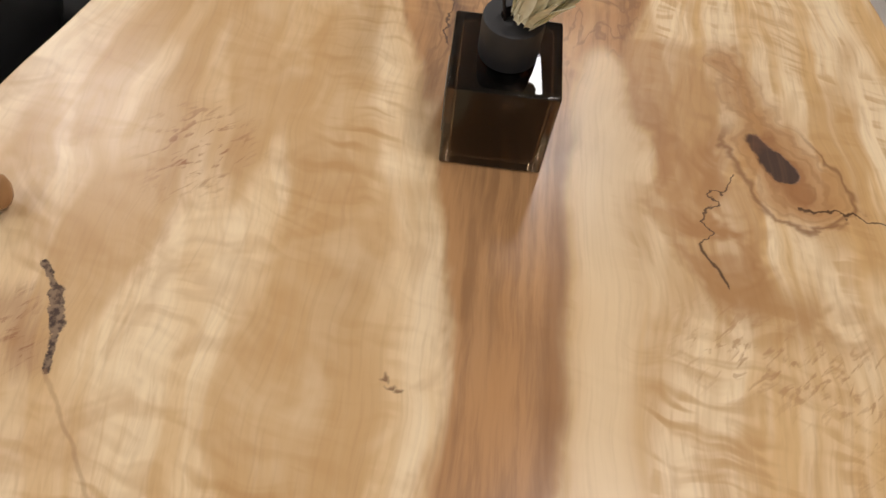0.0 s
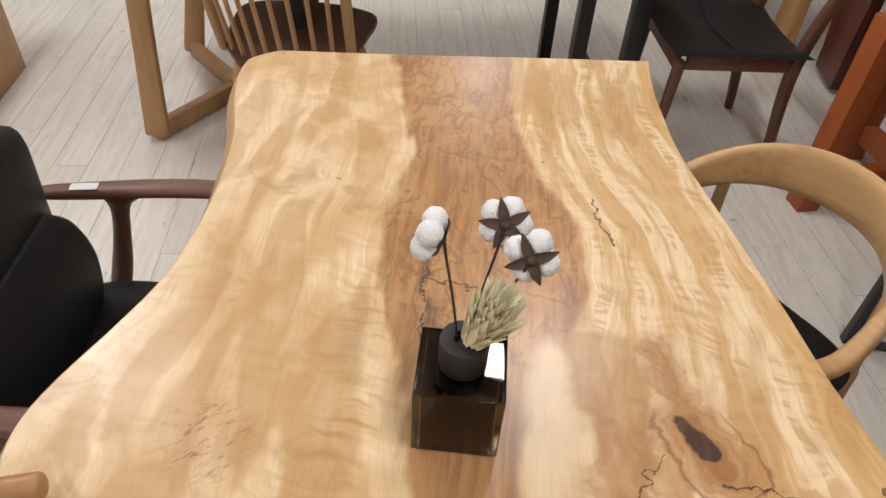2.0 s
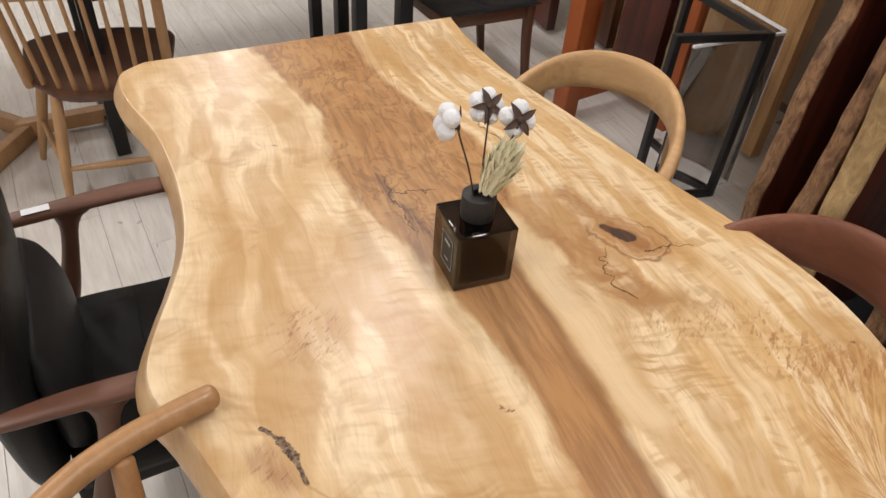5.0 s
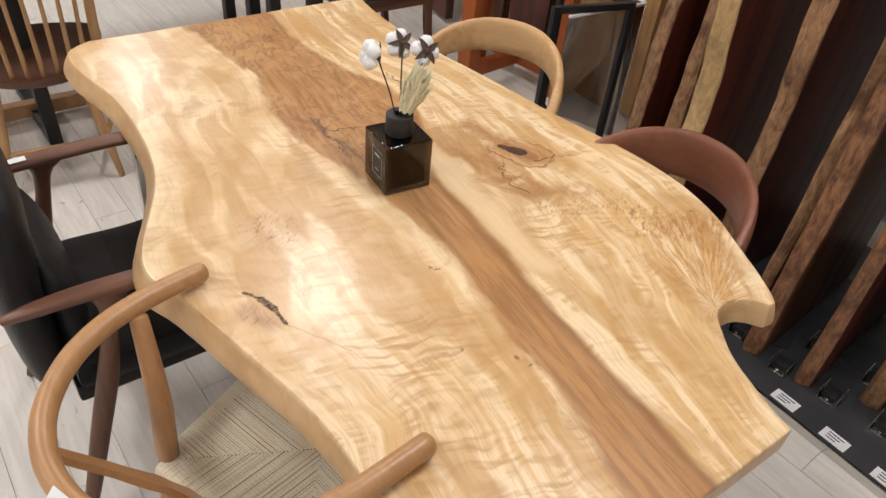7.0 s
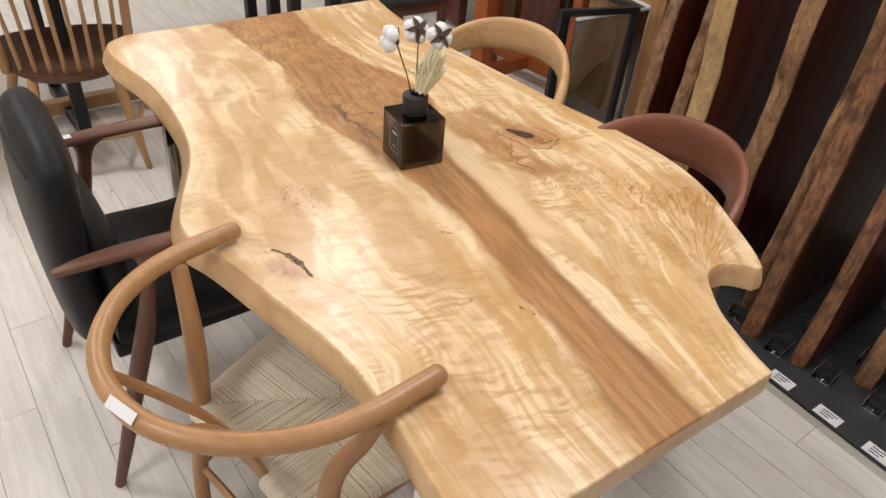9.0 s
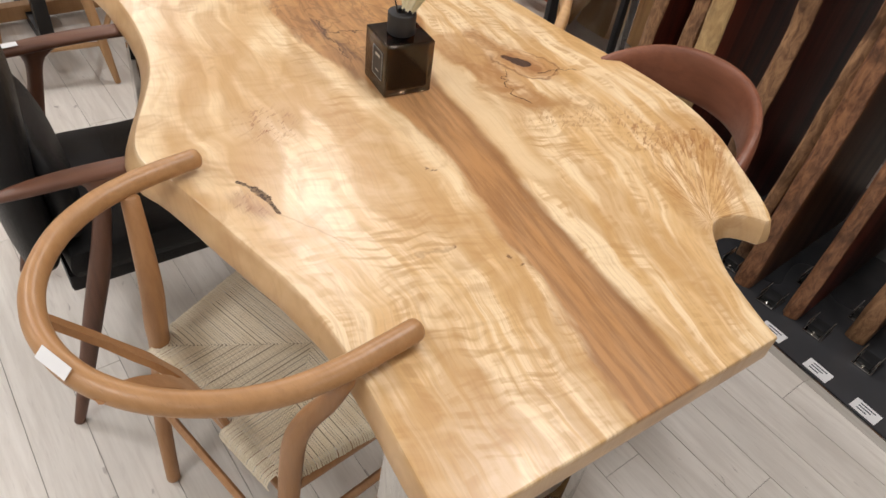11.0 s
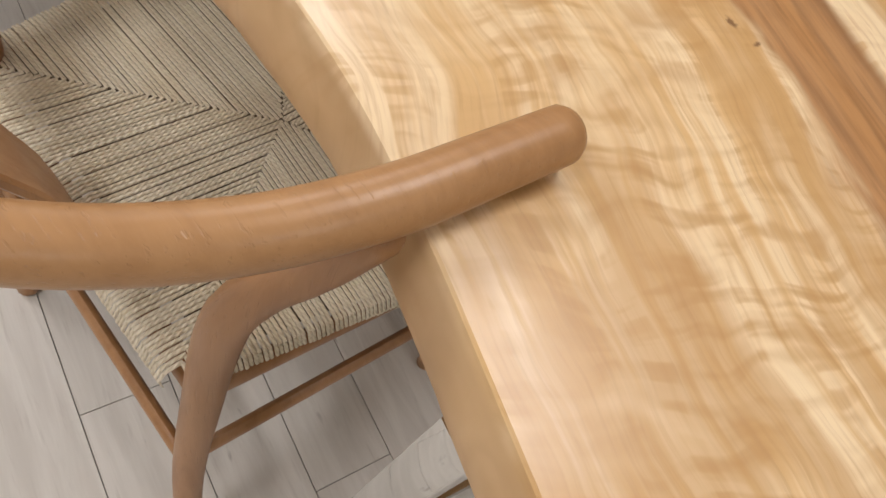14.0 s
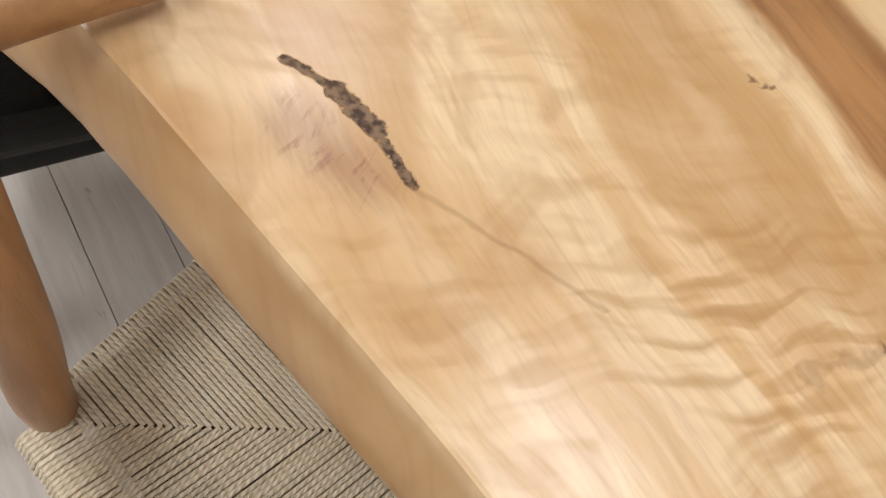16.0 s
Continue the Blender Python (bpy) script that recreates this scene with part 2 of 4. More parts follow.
    rim2 = n.mul(n.sub(1.0, n.step(n.math("ABSOLUTE", n.sub(kd, 0.030)), 0.0, 0.006)), n.step(y0, 0.76, 0.70))
    c = n.mix(n.mul(rim2, 0.7), c, (0.22, 0.095, 0.04))
    core = n.sub(1.0, n.step(n.add(n.segment(x0, y0, (0.415, 0.715), (0.448, 0.655)), swirl), 0.008, 0.024))
    c = n.mix(n.mul(core, 0.7), c, (0.30, 0.125, 0.045))
    rag2 = n.mul(n.sub(n.noise(n.coord, 60.0, 3.0), 0.5), 0.016)
    hole_d = n.math("MINIMUM", n.sub(n.segment(x0, y0, (0.408, 0.720), (0.440, 0.672)), 0.0075), n.sub(n.segment(x0, y0, (0.425, 0.696), (0.436, 0.680)), 0.0135))
    hole = n.sub(1.0, n.step(n.add(hole_d, rag2), 0.0, 0.0045))
    c = n.mix(hole, c, n.mix(n.step(mid[1], 0.45, 0.6), dark, (0.13, 0.055, 0.025)))
    # burl that fans out at the horn, and a small one near the opposite rim
    px, py = n.sub(x0, 0.475), n.sub(y0, 0.085)
    angle = n.math("ARCTAN2", py, px)
    rad = n.away(x0, y0, (0.475, 0.085))
    fan = n.noise(n.join(n.mul(angle, 5.5), n.mul(rad, 3.0)), 4.5, 4.0, 0.65, warp=0.5)
    burl = n.mul(n.sub(1.0, n.step(n.segment(x, y, (0.49, 0.11), (0.60, 0.27)), 0.05, 0.12)), n.step(x0, 0.42, 0.47))
    c = n.mix(n.mul(burl, n.mul(n.step(fan, 0.44, 0.62), 0.85)), c, (0.44, 0.215, 0.074))
    burl2 = n.sub(1.0, n.step(n.away(x, y, (-0.19, 0.61)), 0.01, 0.085))
    tick = n.step(n.noise(n.join(n.mul(n.add(x0, y0), 26.0), n.mul(n.sub(x0, y0), 85.0)), 1.0, 3.0, 0.55, warp=0.9), 0.52, 0.66)
    c = n.mix(n.mul(burl2, n.add(0.22, n.mul(tick, 0.78))), c, (0.34, 0.15, 0.060))
    burl3 = n.sub(1.0, n.step(n.segment(x, y, (0.52, 0.36), (0.66, 0.28)), 0.02, 0.09))
    c = n.mix(n.mul(burl3, n.mul(tick, 0.85)), c, (0.38, 0.175, 0.070))
    burl5 = n.sub(1.0, n.step(n.segment(x, y, (0.34, 0.47), (0.52, 0.43)), 0.01, 0.07))
    c = n.mix(n.mul(burl5, n.mul(tick, 0.6)), c, (0.42, 0.205, 0.085))
    burl4 = n.sub(1.0, n.step(n.segment(x, y, (-0.30, 1.18), (-0.14, 1.17)), 0.005, 0.05))
    c = n.mix(n.mul(burl4, n.mul(n.step(curl, 0.48, 0.6), 0.55)), c, tan)
    # cracks and small pin knots
    jag = n.mul(n.sub(n.noise(n.coord, 38.0, 3.0), 0.5), 0.05)
    xj, yj = n.add(x0, jag), n.sub(y0, jag)
    lines = [((0.385, 0.66), (0.358, 0.642)), ((0.358, 0.642), (0.334, 0.574)), ((0.334, 0.574), (0.365, 0.522)), ((0.447, 0.632), (0.475, 0.627)), ((0.475, 0.627), (0.535, 0.632)),
             ((0.314, 1.185), (0.325, 1.12)), ((0.325, 1.12), (0.347, 1.058)), ((0.041, 0.998), (0.044, 0.813)), ((0.044, 0.93), (0.13, 0.92))]
    near = None
    for a, b in lines:
        d = n.segment(xj, yj, a, b)
        near = d if near is None else n.math("MINIMUM", near, d)
    c = n.mix(n.mul(n.sub(1.0, n.step(near, 0.0006, 0.0026)), 0.85), c, dark)
    stain = n.mul(n.sub(1.0, n.step(n.segment(xj, yj, (0.03, 1.0), (0.055, 0.81)), 0.0, 0.022)), n.step(vein, 0.4, 0.6))
    c = n.mix(n.mul(stain, 0.75), c, (0.13, 0.065, 0.045))
    pins = None
    for a in ((0.035, 0.392), (0.052, 0.379), (0.044, 0.382), (-0.008, 0.181), (0.068, 0.129), (0.228, 1.282), (0.085, 0.10), (-0.15, 1.164), (0.66, 0.33)):
        d = n.away(xj, yj, a)
        pins = d if pins is None else n.math("MINIMUM", pins, d)
    c = n.mix(n.mul(n.sub(1.0, n.step(pins, 0.0015, 0.006)), 0.8), c, (0.16, 0.07, 0.03))
    crease = n.segment(xj, yj, (-0.07, 0.178), (-0.008, 0.184))
    c = n.mix(n.mul(n.sub(1.0, n.step(crease, 0.001, 0.008)), 0.4), c, brown)
    # bark pocket with its brown halo
    halo = n.sub(1.0, n.step(n.add(n.segment(x, y, (-0.30, 0.42), (-0.265, 0.375)), n.mul(n.sub(fine, 0.5), 0.04)), 0.0, 0.034))
    c = n.mix(n.mul(halo, n.add(0.55, n.mul(tick, 0.4))), c, (0.30, 0.135, 0.06))
    bark = n.math("MINIMUM", n.sub(n.segment(x0, y0, (-0.289, 0.453), (-0.265, 0.424)), 0.0008), n.math("MINIMUM", n.sub(n.segment(x0, y0, (-0.267, 0.426), (-0.254, 0.392)), 0.0045), n.sub(n.segment(x0, y0, (-0.253, 0.388), (-0.247, 0.352)), 0.0008)))
    pocket = n.sub(1.0, n.step(n.add(bark, n.mul(n.sub(n.noise(n.coord, 95.0, 4.0, 0.65), 0.5), 0.012)), 0.0012, 0.0030))
    c = n.mix(pocket, c, n.mix(n.step(n.noise(n.coord, 140.0, 4.0), 0.4, 0.6), (0.055, 0.028, 0.017), (0.24, 0.155, 0.090)))
    seam = n.segment(xj, yj, (-0.247, 0.352), (-0.17, 0.25))
    c = n.mix(n.mul(n.sub(1.0, n.step(seam, 0.0005, 0.003)), 0.35), c, brown)
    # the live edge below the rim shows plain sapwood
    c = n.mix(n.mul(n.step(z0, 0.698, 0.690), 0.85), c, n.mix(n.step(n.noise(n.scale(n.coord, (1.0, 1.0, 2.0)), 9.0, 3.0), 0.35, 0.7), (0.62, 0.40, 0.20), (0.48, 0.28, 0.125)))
    c = n.mix(n.mul(n.step(hair, 0.45, 0.75), 0.12), c, brown)
    height = n.add(n.mul(rip, n.mul(zone, 0.25)), n.add(n.mul(hair, 0.10), n.mul(n.math("MAXIMUM", hole, pocket), -1.2)))
    rough = n.add(0.235, n.add(n.mul(curl, 0.09), n.mul(fine, 0.05)))
    rough = n.add(rough, n.mul(n.math("MAXIMUM", hole, pocket), 0.35))
    return n.done(c, rough, height, 0.0006, Specular_IOR_Level=0.47)


M_TOP = slab_wood()
M_BEECH = wood("oiled_beech", (0.42, 0.215, 0.090), (0.31, 0.145, 0.055), "z", 80, 0.33, 0.4)
M_BEECH_X = wood("oiled_beech_rail", (0.47, 0.255, 0.110), (0.37, 0.185, 0.072), "x", 80, 0.31, 0.4)
M_ASH = wood("light_ash", (0.67, 0.42, 0.20), (0.46, 0.25, 0.10), "y", 70, 0.42, 0.7, 0.12)
M_WALNUT = wood("walnut", (0.165, 0.072, 0.042), (0.085, 0.035, 0.020), "x", 70, 0.38, 0.5)
M_WALNUT_Z = wood("walnut_upright", (0.15, 0.066, 0.038), (0.08, 0.033, 0.019), "z", 70, 0.40, 0.5)
M_WALNUT_RED = wood("red_walnut", (0.25, 0.095, 0.052), (0.165, 0.058, 0.032), "y", 60, 0.36, 0.5)
M_OAK = wood("natural_oak", (0.50, 0.295, 0.14), (0.38, 0.205, 0.085), "z", 70, 0.45, 0.5)
M_DARKSEAT = wood("dark_seat_wood", (0.10, 0.042, 0.022), (0.055, 0.022, 0.012), "y", 60, 0.38, 0.5)
M_ORANGE = wood("orange_stained_pine", (0.36, 0.090, 0.020), (0.25, 0.055, 0.012), "z", 50, 0.45, 0.6)
M_FARTOP = wood("pale_far_slab", (0.72, 0.52, 0.36), (0.58, 0.37, 0.22), "x", 30, 0.35, 0.6)
M_BLACK = leather("black_leather", (0.006, 0.006, 0.0065))
M_IRON = plain("black_iron", (0.014, 0.014, 0.015), 0.45, 0.0, 0.2, 60)
M_STEEL = plain("polished_steel", (0.62, 0.61, 0.59), 0.07, 1.0, 0.04, 20, 0.00003)
M_PAPER = plain("white_paper", (0.82, 0.82, 0.82), 0.6, 0, 0.04)
M_BLUE = plain("blue_paper", (0.22, 0.52, 0.66), 0.6, 0, 0.05)
M_INK = plain("ink", (0.05, 0.06, 0.08), 0.6)
M_WALL = plain("wall_paint", (0.72, 0.70, 0.66), 0.7, 0, 0.05, 20)
M_CEIL = plain("ceiling_board", (0.80, 0.80, 0.79), 0.8, 0, 0.04, 20)
M_TILE = plain("black_plinth_board", (0.042, 0.043, 0.047), 0.28, 0, 0.6, 12)
M_COTTON = plain("cotton_fluff", (0.86, 0.86, 0.87), 0.95, 0, 0.04, 250, 0.0025)
M_BRACT = plain("dried_bract", (0.085, 0.050, 0.034), 0.75, 0, 0.4, 120, 0.001)
M_STEM = plain("dark_stem", (0.035, 0.022, 0.016), 0.7, 0, 0.3, 150, 0.0006)
M_STRAW = plain("bleached_straw", (0.88, 0.80, 0.58), 0.6, 0, 0.2, 120, 0.0005)
M_CAP = plain("matt_black_cap", (0.022, 0.021, 0.022), 0.55, 0, 0.15, 200, 0.00015)


def cord_material():
    n = Nodes("paper_cord")
    isle = n.tree.nodes.new("ShaderNodeNewGeometry").outputs["Random Per Island"]
    a = n.noise(n.coord, 220.0, 3.0)
    c = n.mix(isle, (0.79, 0.70, 0.53), (0.89, 0.81, 0.65))
    c = n.mix(n.mul(n.step(n.noise(n.coord, 14.0, 2.0), 0.4, 0.7), 0.35), c, (0.66, 0.52, 0.32))
    uv = n.split(n.tree.nodes.new("ShaderNodeTexCoord").outputs["UV"])
    twist = n.math("SINE", n.mul(n.add(n.mul(uv[0], 1 / 0.0075), n.mul(uv[1], 1.5)), 2 * math.pi))
    # shade in the twist's grooves, put into the colour
    c = n.mix(n.mul(n.step(twist, 0.4, 1.0), 0.20), c, (0.46, 0.36, 0.23))
    return n.done(c, 0.75, n.add(n.mul(twist, -0.5), n.mul(a, 0.4)), 0.0007)


M_CORD = cord_material()


def plank_material():
    n = Nodes("whitewashed_plank")
    r = n.random()
    v = n.plus(n.scale(n.coord, (1.0, 0.09, 1.0)), n.join(n.mul(r, 9.0), n.mul(r, 5.0), 0.0))
    g = n.noise(v, 38.0, 4.0, 0.6, warp=0.5)
    h = n.noise(v, 150.0, 3.0, 0.6)
    s = n.noise(n.plus(n.coord, n.join(n.mul(r, 4.0), 0.0, 0.0)), 5.0, 3.0)
    c = n.mix(n.step(g, 0.3, 0.7), (0.78, 0.74, 0.68), (0.66, 0.615, 0.555))
    c = n.mix(n.mul(n.step(h, 0.55, 0.75), 0.30), c, (0.46, 0.41, 0.36))
    c = n.mix(n.mul(n.step(s, 0.55, 0.75), 0.22), c, (0.52, 0.47, 0.42))
    flaw = n.step(n.noise(n.plus(n.scale(n.coord, (1.0, 0.4, 1.0)), n.join(n.mul(r, 3.0), 0.0, 0.0)), 24.0, 3.0, warp=1.0), 0.69, 0.74)
    c = n.mix(n.mul(flaw, 0.5), c, (0.20, 0.16, 0.14))
    c = n.mix(n.mul(r, 0.18), c, (0.54, 0.50, 0.45))
    return n.done(c, n.add(0.38, n.mul(g, 0.14)), n.add(g, n.mul(h, 0.4)), 0.0003)


M_PLANK = plank_material()
M_JOINT = plain("floor_joint", (0.34, 0.31, 0.28), 0.7)


def glass_material(name, tint, rough=0.0):
    n = Nodes(name)
    return n.done(tint, rough, Transmission_Weight=1.0, IOR=1.45)


M_SMOKE = glass_material("smoked_brown_glass", (0.13, 0.085, 0.05))
M_GLASS = glass_material("grey_glass", (0.84, 0.84, 0.85))


# ---- mesh helpers ----
def thing(name, label, category, group="", m=None, kind=""):
    ob = new(name)
    ob.empty_display_size = 0.1
    if m is not None:
        ob.matrix_basis = m
    return tagged(ob, label, category, group, kind)


def mesh_of(name, bm, material, smooth=True):
    me = bpy.data.meshes.new(name)
    bmesh.ops.recalc_face_normals(bm, faces=bm.faces[:])
    for f in bm.faces:
        f.smooth = smooth and len(f.verts) < 20
    bm.to_mesh(me)
    bm.free()
    me.materials.append(material)
    return me


def part(name, bm, material, parent=None, label="", smooth=True):
    ob = new(name, mesh_of(name, bm, material, smooth))
    if smooth:
        ob.data.set_sharp_from_angle(angle=radians(38))
    if parent is not None:
        ob.parent = parent
    return tagged(ob, label)


def box(centre, size, bevel=0.003, turn=(0, 0, 0), bm=None, segments=2):
    bm2 = bmesh.new()
    bmesh.ops.create_cube(bm2, size=1.0)
    bmesh.ops.scale(bm2, vec=size, verts=bm2.verts)
    if bevel:
        bmesh.ops.bevel(bm2, geom=bm2.edges[:], offset=bevel, segments=segments, affect="EDGES", profile=0.6)
    bmesh.ops.transform(bm2, matrix=pose(*centre, *turn), verts=bm2.verts)
    if bm is None:
        return bm2
    return merge(bm, bm2)


def merge(bm, other):
    me = bpy.data.meshes.new("tmp")
    other.to_mesh(me)
    other.free()
    bm.from_mesh(me)
    bpy.data.meshes.remove(me)
    return bm


def glide(points, count):
    """A smooth curve through the points, resampled."""
    p = np.array(points, float)
    ext = np.vstack([2 * p[0] - p[1], p, 2 * p[-1] - p[-2]])
    out = []
    for i in range(len(p) - 1):
        a, b, c, d = ext[i:i + 4]
        for t in np.linspace(0, 1, 12, endpoint=False):
            out.append(0.5 * (2 * b + (c - a) * t + (2 * a - 5 * b + 4 * c - d) * t * t + (3 * b - a - 3 * c + d) * t ** 3))
    out.append(p[-1])
    out = np.array(out)
    s = np.r_[0, np.cumsum(np.linalg.norm(np.diff(out[:, :3], axis=0), axis=1))]
    return np.array([np.interp(np.linspace(0, s[-1], count), s, col) for col in out.T]).T


def sweep(points, count=24, sides=14, up=(0, 0, 1), cap=True, power=2.0, bm=None):
    """A solid along a curve. Points: x, y, z, half width across, half height along up."""
    rows = glide(points, count)
    bm = bm or bmesh.new()
    rings, up = [], Vector(up)
    if cap:
        first, last = rows[0].copy(), rows[-1].copy()
        t0, t1 = rows[0, :3] - rows[1, :3], rows[-1, :3] - rows[-2, :3]
        t0, t1 = t0 / np.linalg.norm(t0), t1 / np.linalg.norm(t1)
        pre, post = [], []
        for k, s in ((0.0, 0.06), (0.35, 0.55), (0.7, 0.86)):
            r = first.copy()
            r[:3] += t0 * min(first[3], first[4]) * (0.55 - 0.55 * k ** 2)
            r[3:] *= s
            pre.append(r)
            r = last.copy()
            r[:3] += t1 * min(last[3], last[4]) * (0.55 - 0.55 * k ** 2)
            r[3:] *= s
            post.append(r)
        rows = np.vstack([pre, rows, post[::-1]])
    for i, (x, y, z, a, b) in enumerate(rows):
        lo, hi = rows[max(i - 1, 0), :3], rows[min(i + 1, len(rows) - 1), :3]
        t = Vector(hi - lo).normalized()
        side = t.cross(up)
        if side.length < 1e-3:
            side = t.cross(Vector((1, 0, 0)))
        side.normalize()
        v = side.cross(t).normalized()
        ring = []
        for k in range(sides):
            w = 2 * math.pi * k / sides
            cx, cy = math.cos(w), math.sin(w)
            cx, cy = math.copysign(abs(cx) ** (2 / power), cx), math.copysign(abs(cy) ** (2 / power), cy)
            ring.append(bm.verts.new(Vector((x, y, z)) + side * (a * cx) + v * (b * cy)))
        rings.append(ring)
    for r, q in zip(rings, rings[1:]):
        for k in range(sides):
            bm.faces.new((r[k], r[(k + 1) % sides], q[(k + 1) % sides], q[k]))
    bm.faces.new(rings[0])
    bm.faces.new(rings[-1][::-1])
    return bm


def rod(a, b, r0, r1=None, sides=12, mid=None, bm=None):
    """A turned rod from a to b; mid: radius half way."""
    r1 = r0 if r1 is None else r1
    pts = [(*a, r0, r0)]
    if mid:
        pts.append((*(np.add(a, b) / 2), mid, mid))
    pts.append((*b, r1, r1))
    return sweep(pts, 10, sides, up=(0.31, 0.2, 0.93) if abs(b[2] - a[2]) < 0.9 * np.linalg.norm(np.subtract(b, a)) else (1, 0.13, 0), bm=bm)


def lathe(profile, sides=24, centre=(0, 0, 0), bm=None):
    bm = bm or bmesh.new()
    rings = []
    for r, z in profile:
        rings.append([bm.verts.new((centre[0] + r * math.cos(2 * math.pi * k / sides), centre[1] + r * math.sin(2 * math.pi * k / sides), centre[2] + z)) for k in range(sides)])
    for p, q in zip(rings, rings[1:]):
        for k in range(sides):
            bm.faces.new((p[k], p[(k + 1) % sides], q[(k + 1) % sides], q[k]))
    bm.faces.new(rings[0][::-1])
    bm.faces.new(rings[-1])
    return bm


def cushion(outline, z0, z1, puff=0.012, count=64, bm=None, inset=0.02):
    """A padded pad over a closed outline (x, y)."""
    p = glide([*outline, outline[0]], count + 1)[:-1]
    c = p.mean(0)
    bm = bm or bmesh.new()
    rings = []
    for s, z in ((0.97, z0), (1.0, z0 + (z1 - z0) * 0.3), (1.0, z0 + (z1 - z0) * 0.65), (0.975, z1 - 0.003), (0.93, z1 + puff * 0.3), (0.75, z1 + puff * 0.8), (0.4, z1 + puff), (0.1, z1 + puff)):
        rings.append([bm.verts.new((*(c + (q - c) * s), z)) for q in p])
    for a, b in zip(rings, rings[1:]):
        for k in range(count):
            bm.faces.new((a[k], a[(k + 1) % count], b[(k + 1) % count], b[k]))
    bm.faces.new(rings[0][::-1])
    bm.faces.new(rings[-1])
    return bm


# ---- room ----
def slab_structure(name, centre, size, material):
    return tagged(part(name, box(centre, size, 0), material, smooth=False), kind="structure")


FLOOR = slab_structure("floor", (-1.0, 2.0, -0.06), (9.4, 13.4, 0.112), M_JOINT)
slab_structure("wall_east", (2.45, 2.0, 1.31), (0.1, 13.0, 2.62), M_WALL)
slab_structure("wall_west", (-5.45, 2.0, 1.31), (0.1, 13.0, 2.62), M_WALL)
slab_structure("wall_north", (-1.5, 8.45, 1.31), (7.8, 0.1, 2.62), M_WALL)
slab_structure("wall_south", (-1.5, -4.45, 1.31), (7.8, 0.1, 2.62), M_WALL)
slab_structure("ceiling", (-1.5, 2.0, CEILING + 0.06), (8.0, 13.0, 0.1), M_CEIL)

GLOW = Nodes("lamp_tube")
GLOW.done((0.9, 0.9, 0.9), 0.4, Emission_Color=(1.0, 0.95, 0.87), Emission_Strength=3.0)
for tx, ty in TUBES:
    lamp = thing("ceiling_light", "white ceiling light with a long diffuser", "ceiling light", "ceiling lights", pose(tx, ty, CEILING))
    part("housing", box((0, 0, -0.02), (0.28, 0.80, 0.036), 0.006), M_CEIL, lamp)
    part("diffuser", box((0, 0, -0.045), (0.20, 0.74, 0.012), 0.004), GLOW.mat, lamp)
    light = bpy.data.lights.new("lamp", "AREA")
    light.shape, light.size, light.size_y, light.energy, light.color = "RECTANGLE", 0.22, 0.70, TUBE_WATTS * TUBE_GAIN.get((tx, ty), 1.0), (0.985, 0.962, 0.975)
    lob = new("lamp", light)
    lob.parent = lamp
    lob.matrix_basis = pose(0, 0, -0.06)


# ---- the live-edge table ----
def table_outline():
    near_l, near_r, far_r, far_l = (-0.235, -0.240), (0.378, -0.173), (0.482, 1.764), (-0.392, 1.637)
    right = [near_r, (0.386, -0.12), (0.408, -0.03), (0.440, 0.030), (0.466, 0.066), (0.490, 0.079), (0.530, 0.079), (0.562, 0.060), (0.584, 0.038), (0.604, 0.058), (0.630, 0.112), (0.662, 0.195), (0.700, 0.30),
             (0.716, 0.42), (0.704, 0.55), (0.670, 0.69), (0.632, 0.82), (0.602, 0.96), (0.555, 1.15), (0.503, 1.36), (0.485, 1.52), (0.479, 1.63), far_r]
    far = [far_r, (0.2, 1.724), (-0.1, 1.676), far_l]
    left = [far_l, (-0.412, 1.624), (-0.434, 1.604), (-0.452, 1.582), (-0.456, 1.545), (-0.449, 1.48), (-0.428, 1.40), (-0.388, 1.28), (-0.362, 1.13), (-0.352, 0.99), (-0.360, 0.87), (-0.386, 0.77), (-0.420, 0.665), (-0.431, 0.60), (-0.422, 0.545),
            (-0.393, 0.493), (-0.360, 0.41), (-0.330, 0.330), (-0.304, 0.262), (-0.276, 0.183), (-0.254, 0.09), (-0.244, 0.0), (-0.239, -0.12), near_l]
    near = [near_l, (0.0, -0.215), (0.2, -0.193), near_r]
    rows = []
    for chain, count, flare in ((right, 130, 0.010), (far, 12, 0.0), (left, 110, 0.024), (near, 12, 0.0)):
        p = glide(chain, count)
        s = np.linspace(0, 1, count)
        f = flare * np.clip(np.minimum(s, 1 - s) / 0.05, 0, 1)
        if chain is left:
            f = f * np.interp(s, (0, 0.6, 0.88, 1), (0.8, 1.0, 0.42, 0.3))
        rows += [(x, y, e) for (x, y), e in zip(p[:-1], f[:-1])]
    return np.array(rows)


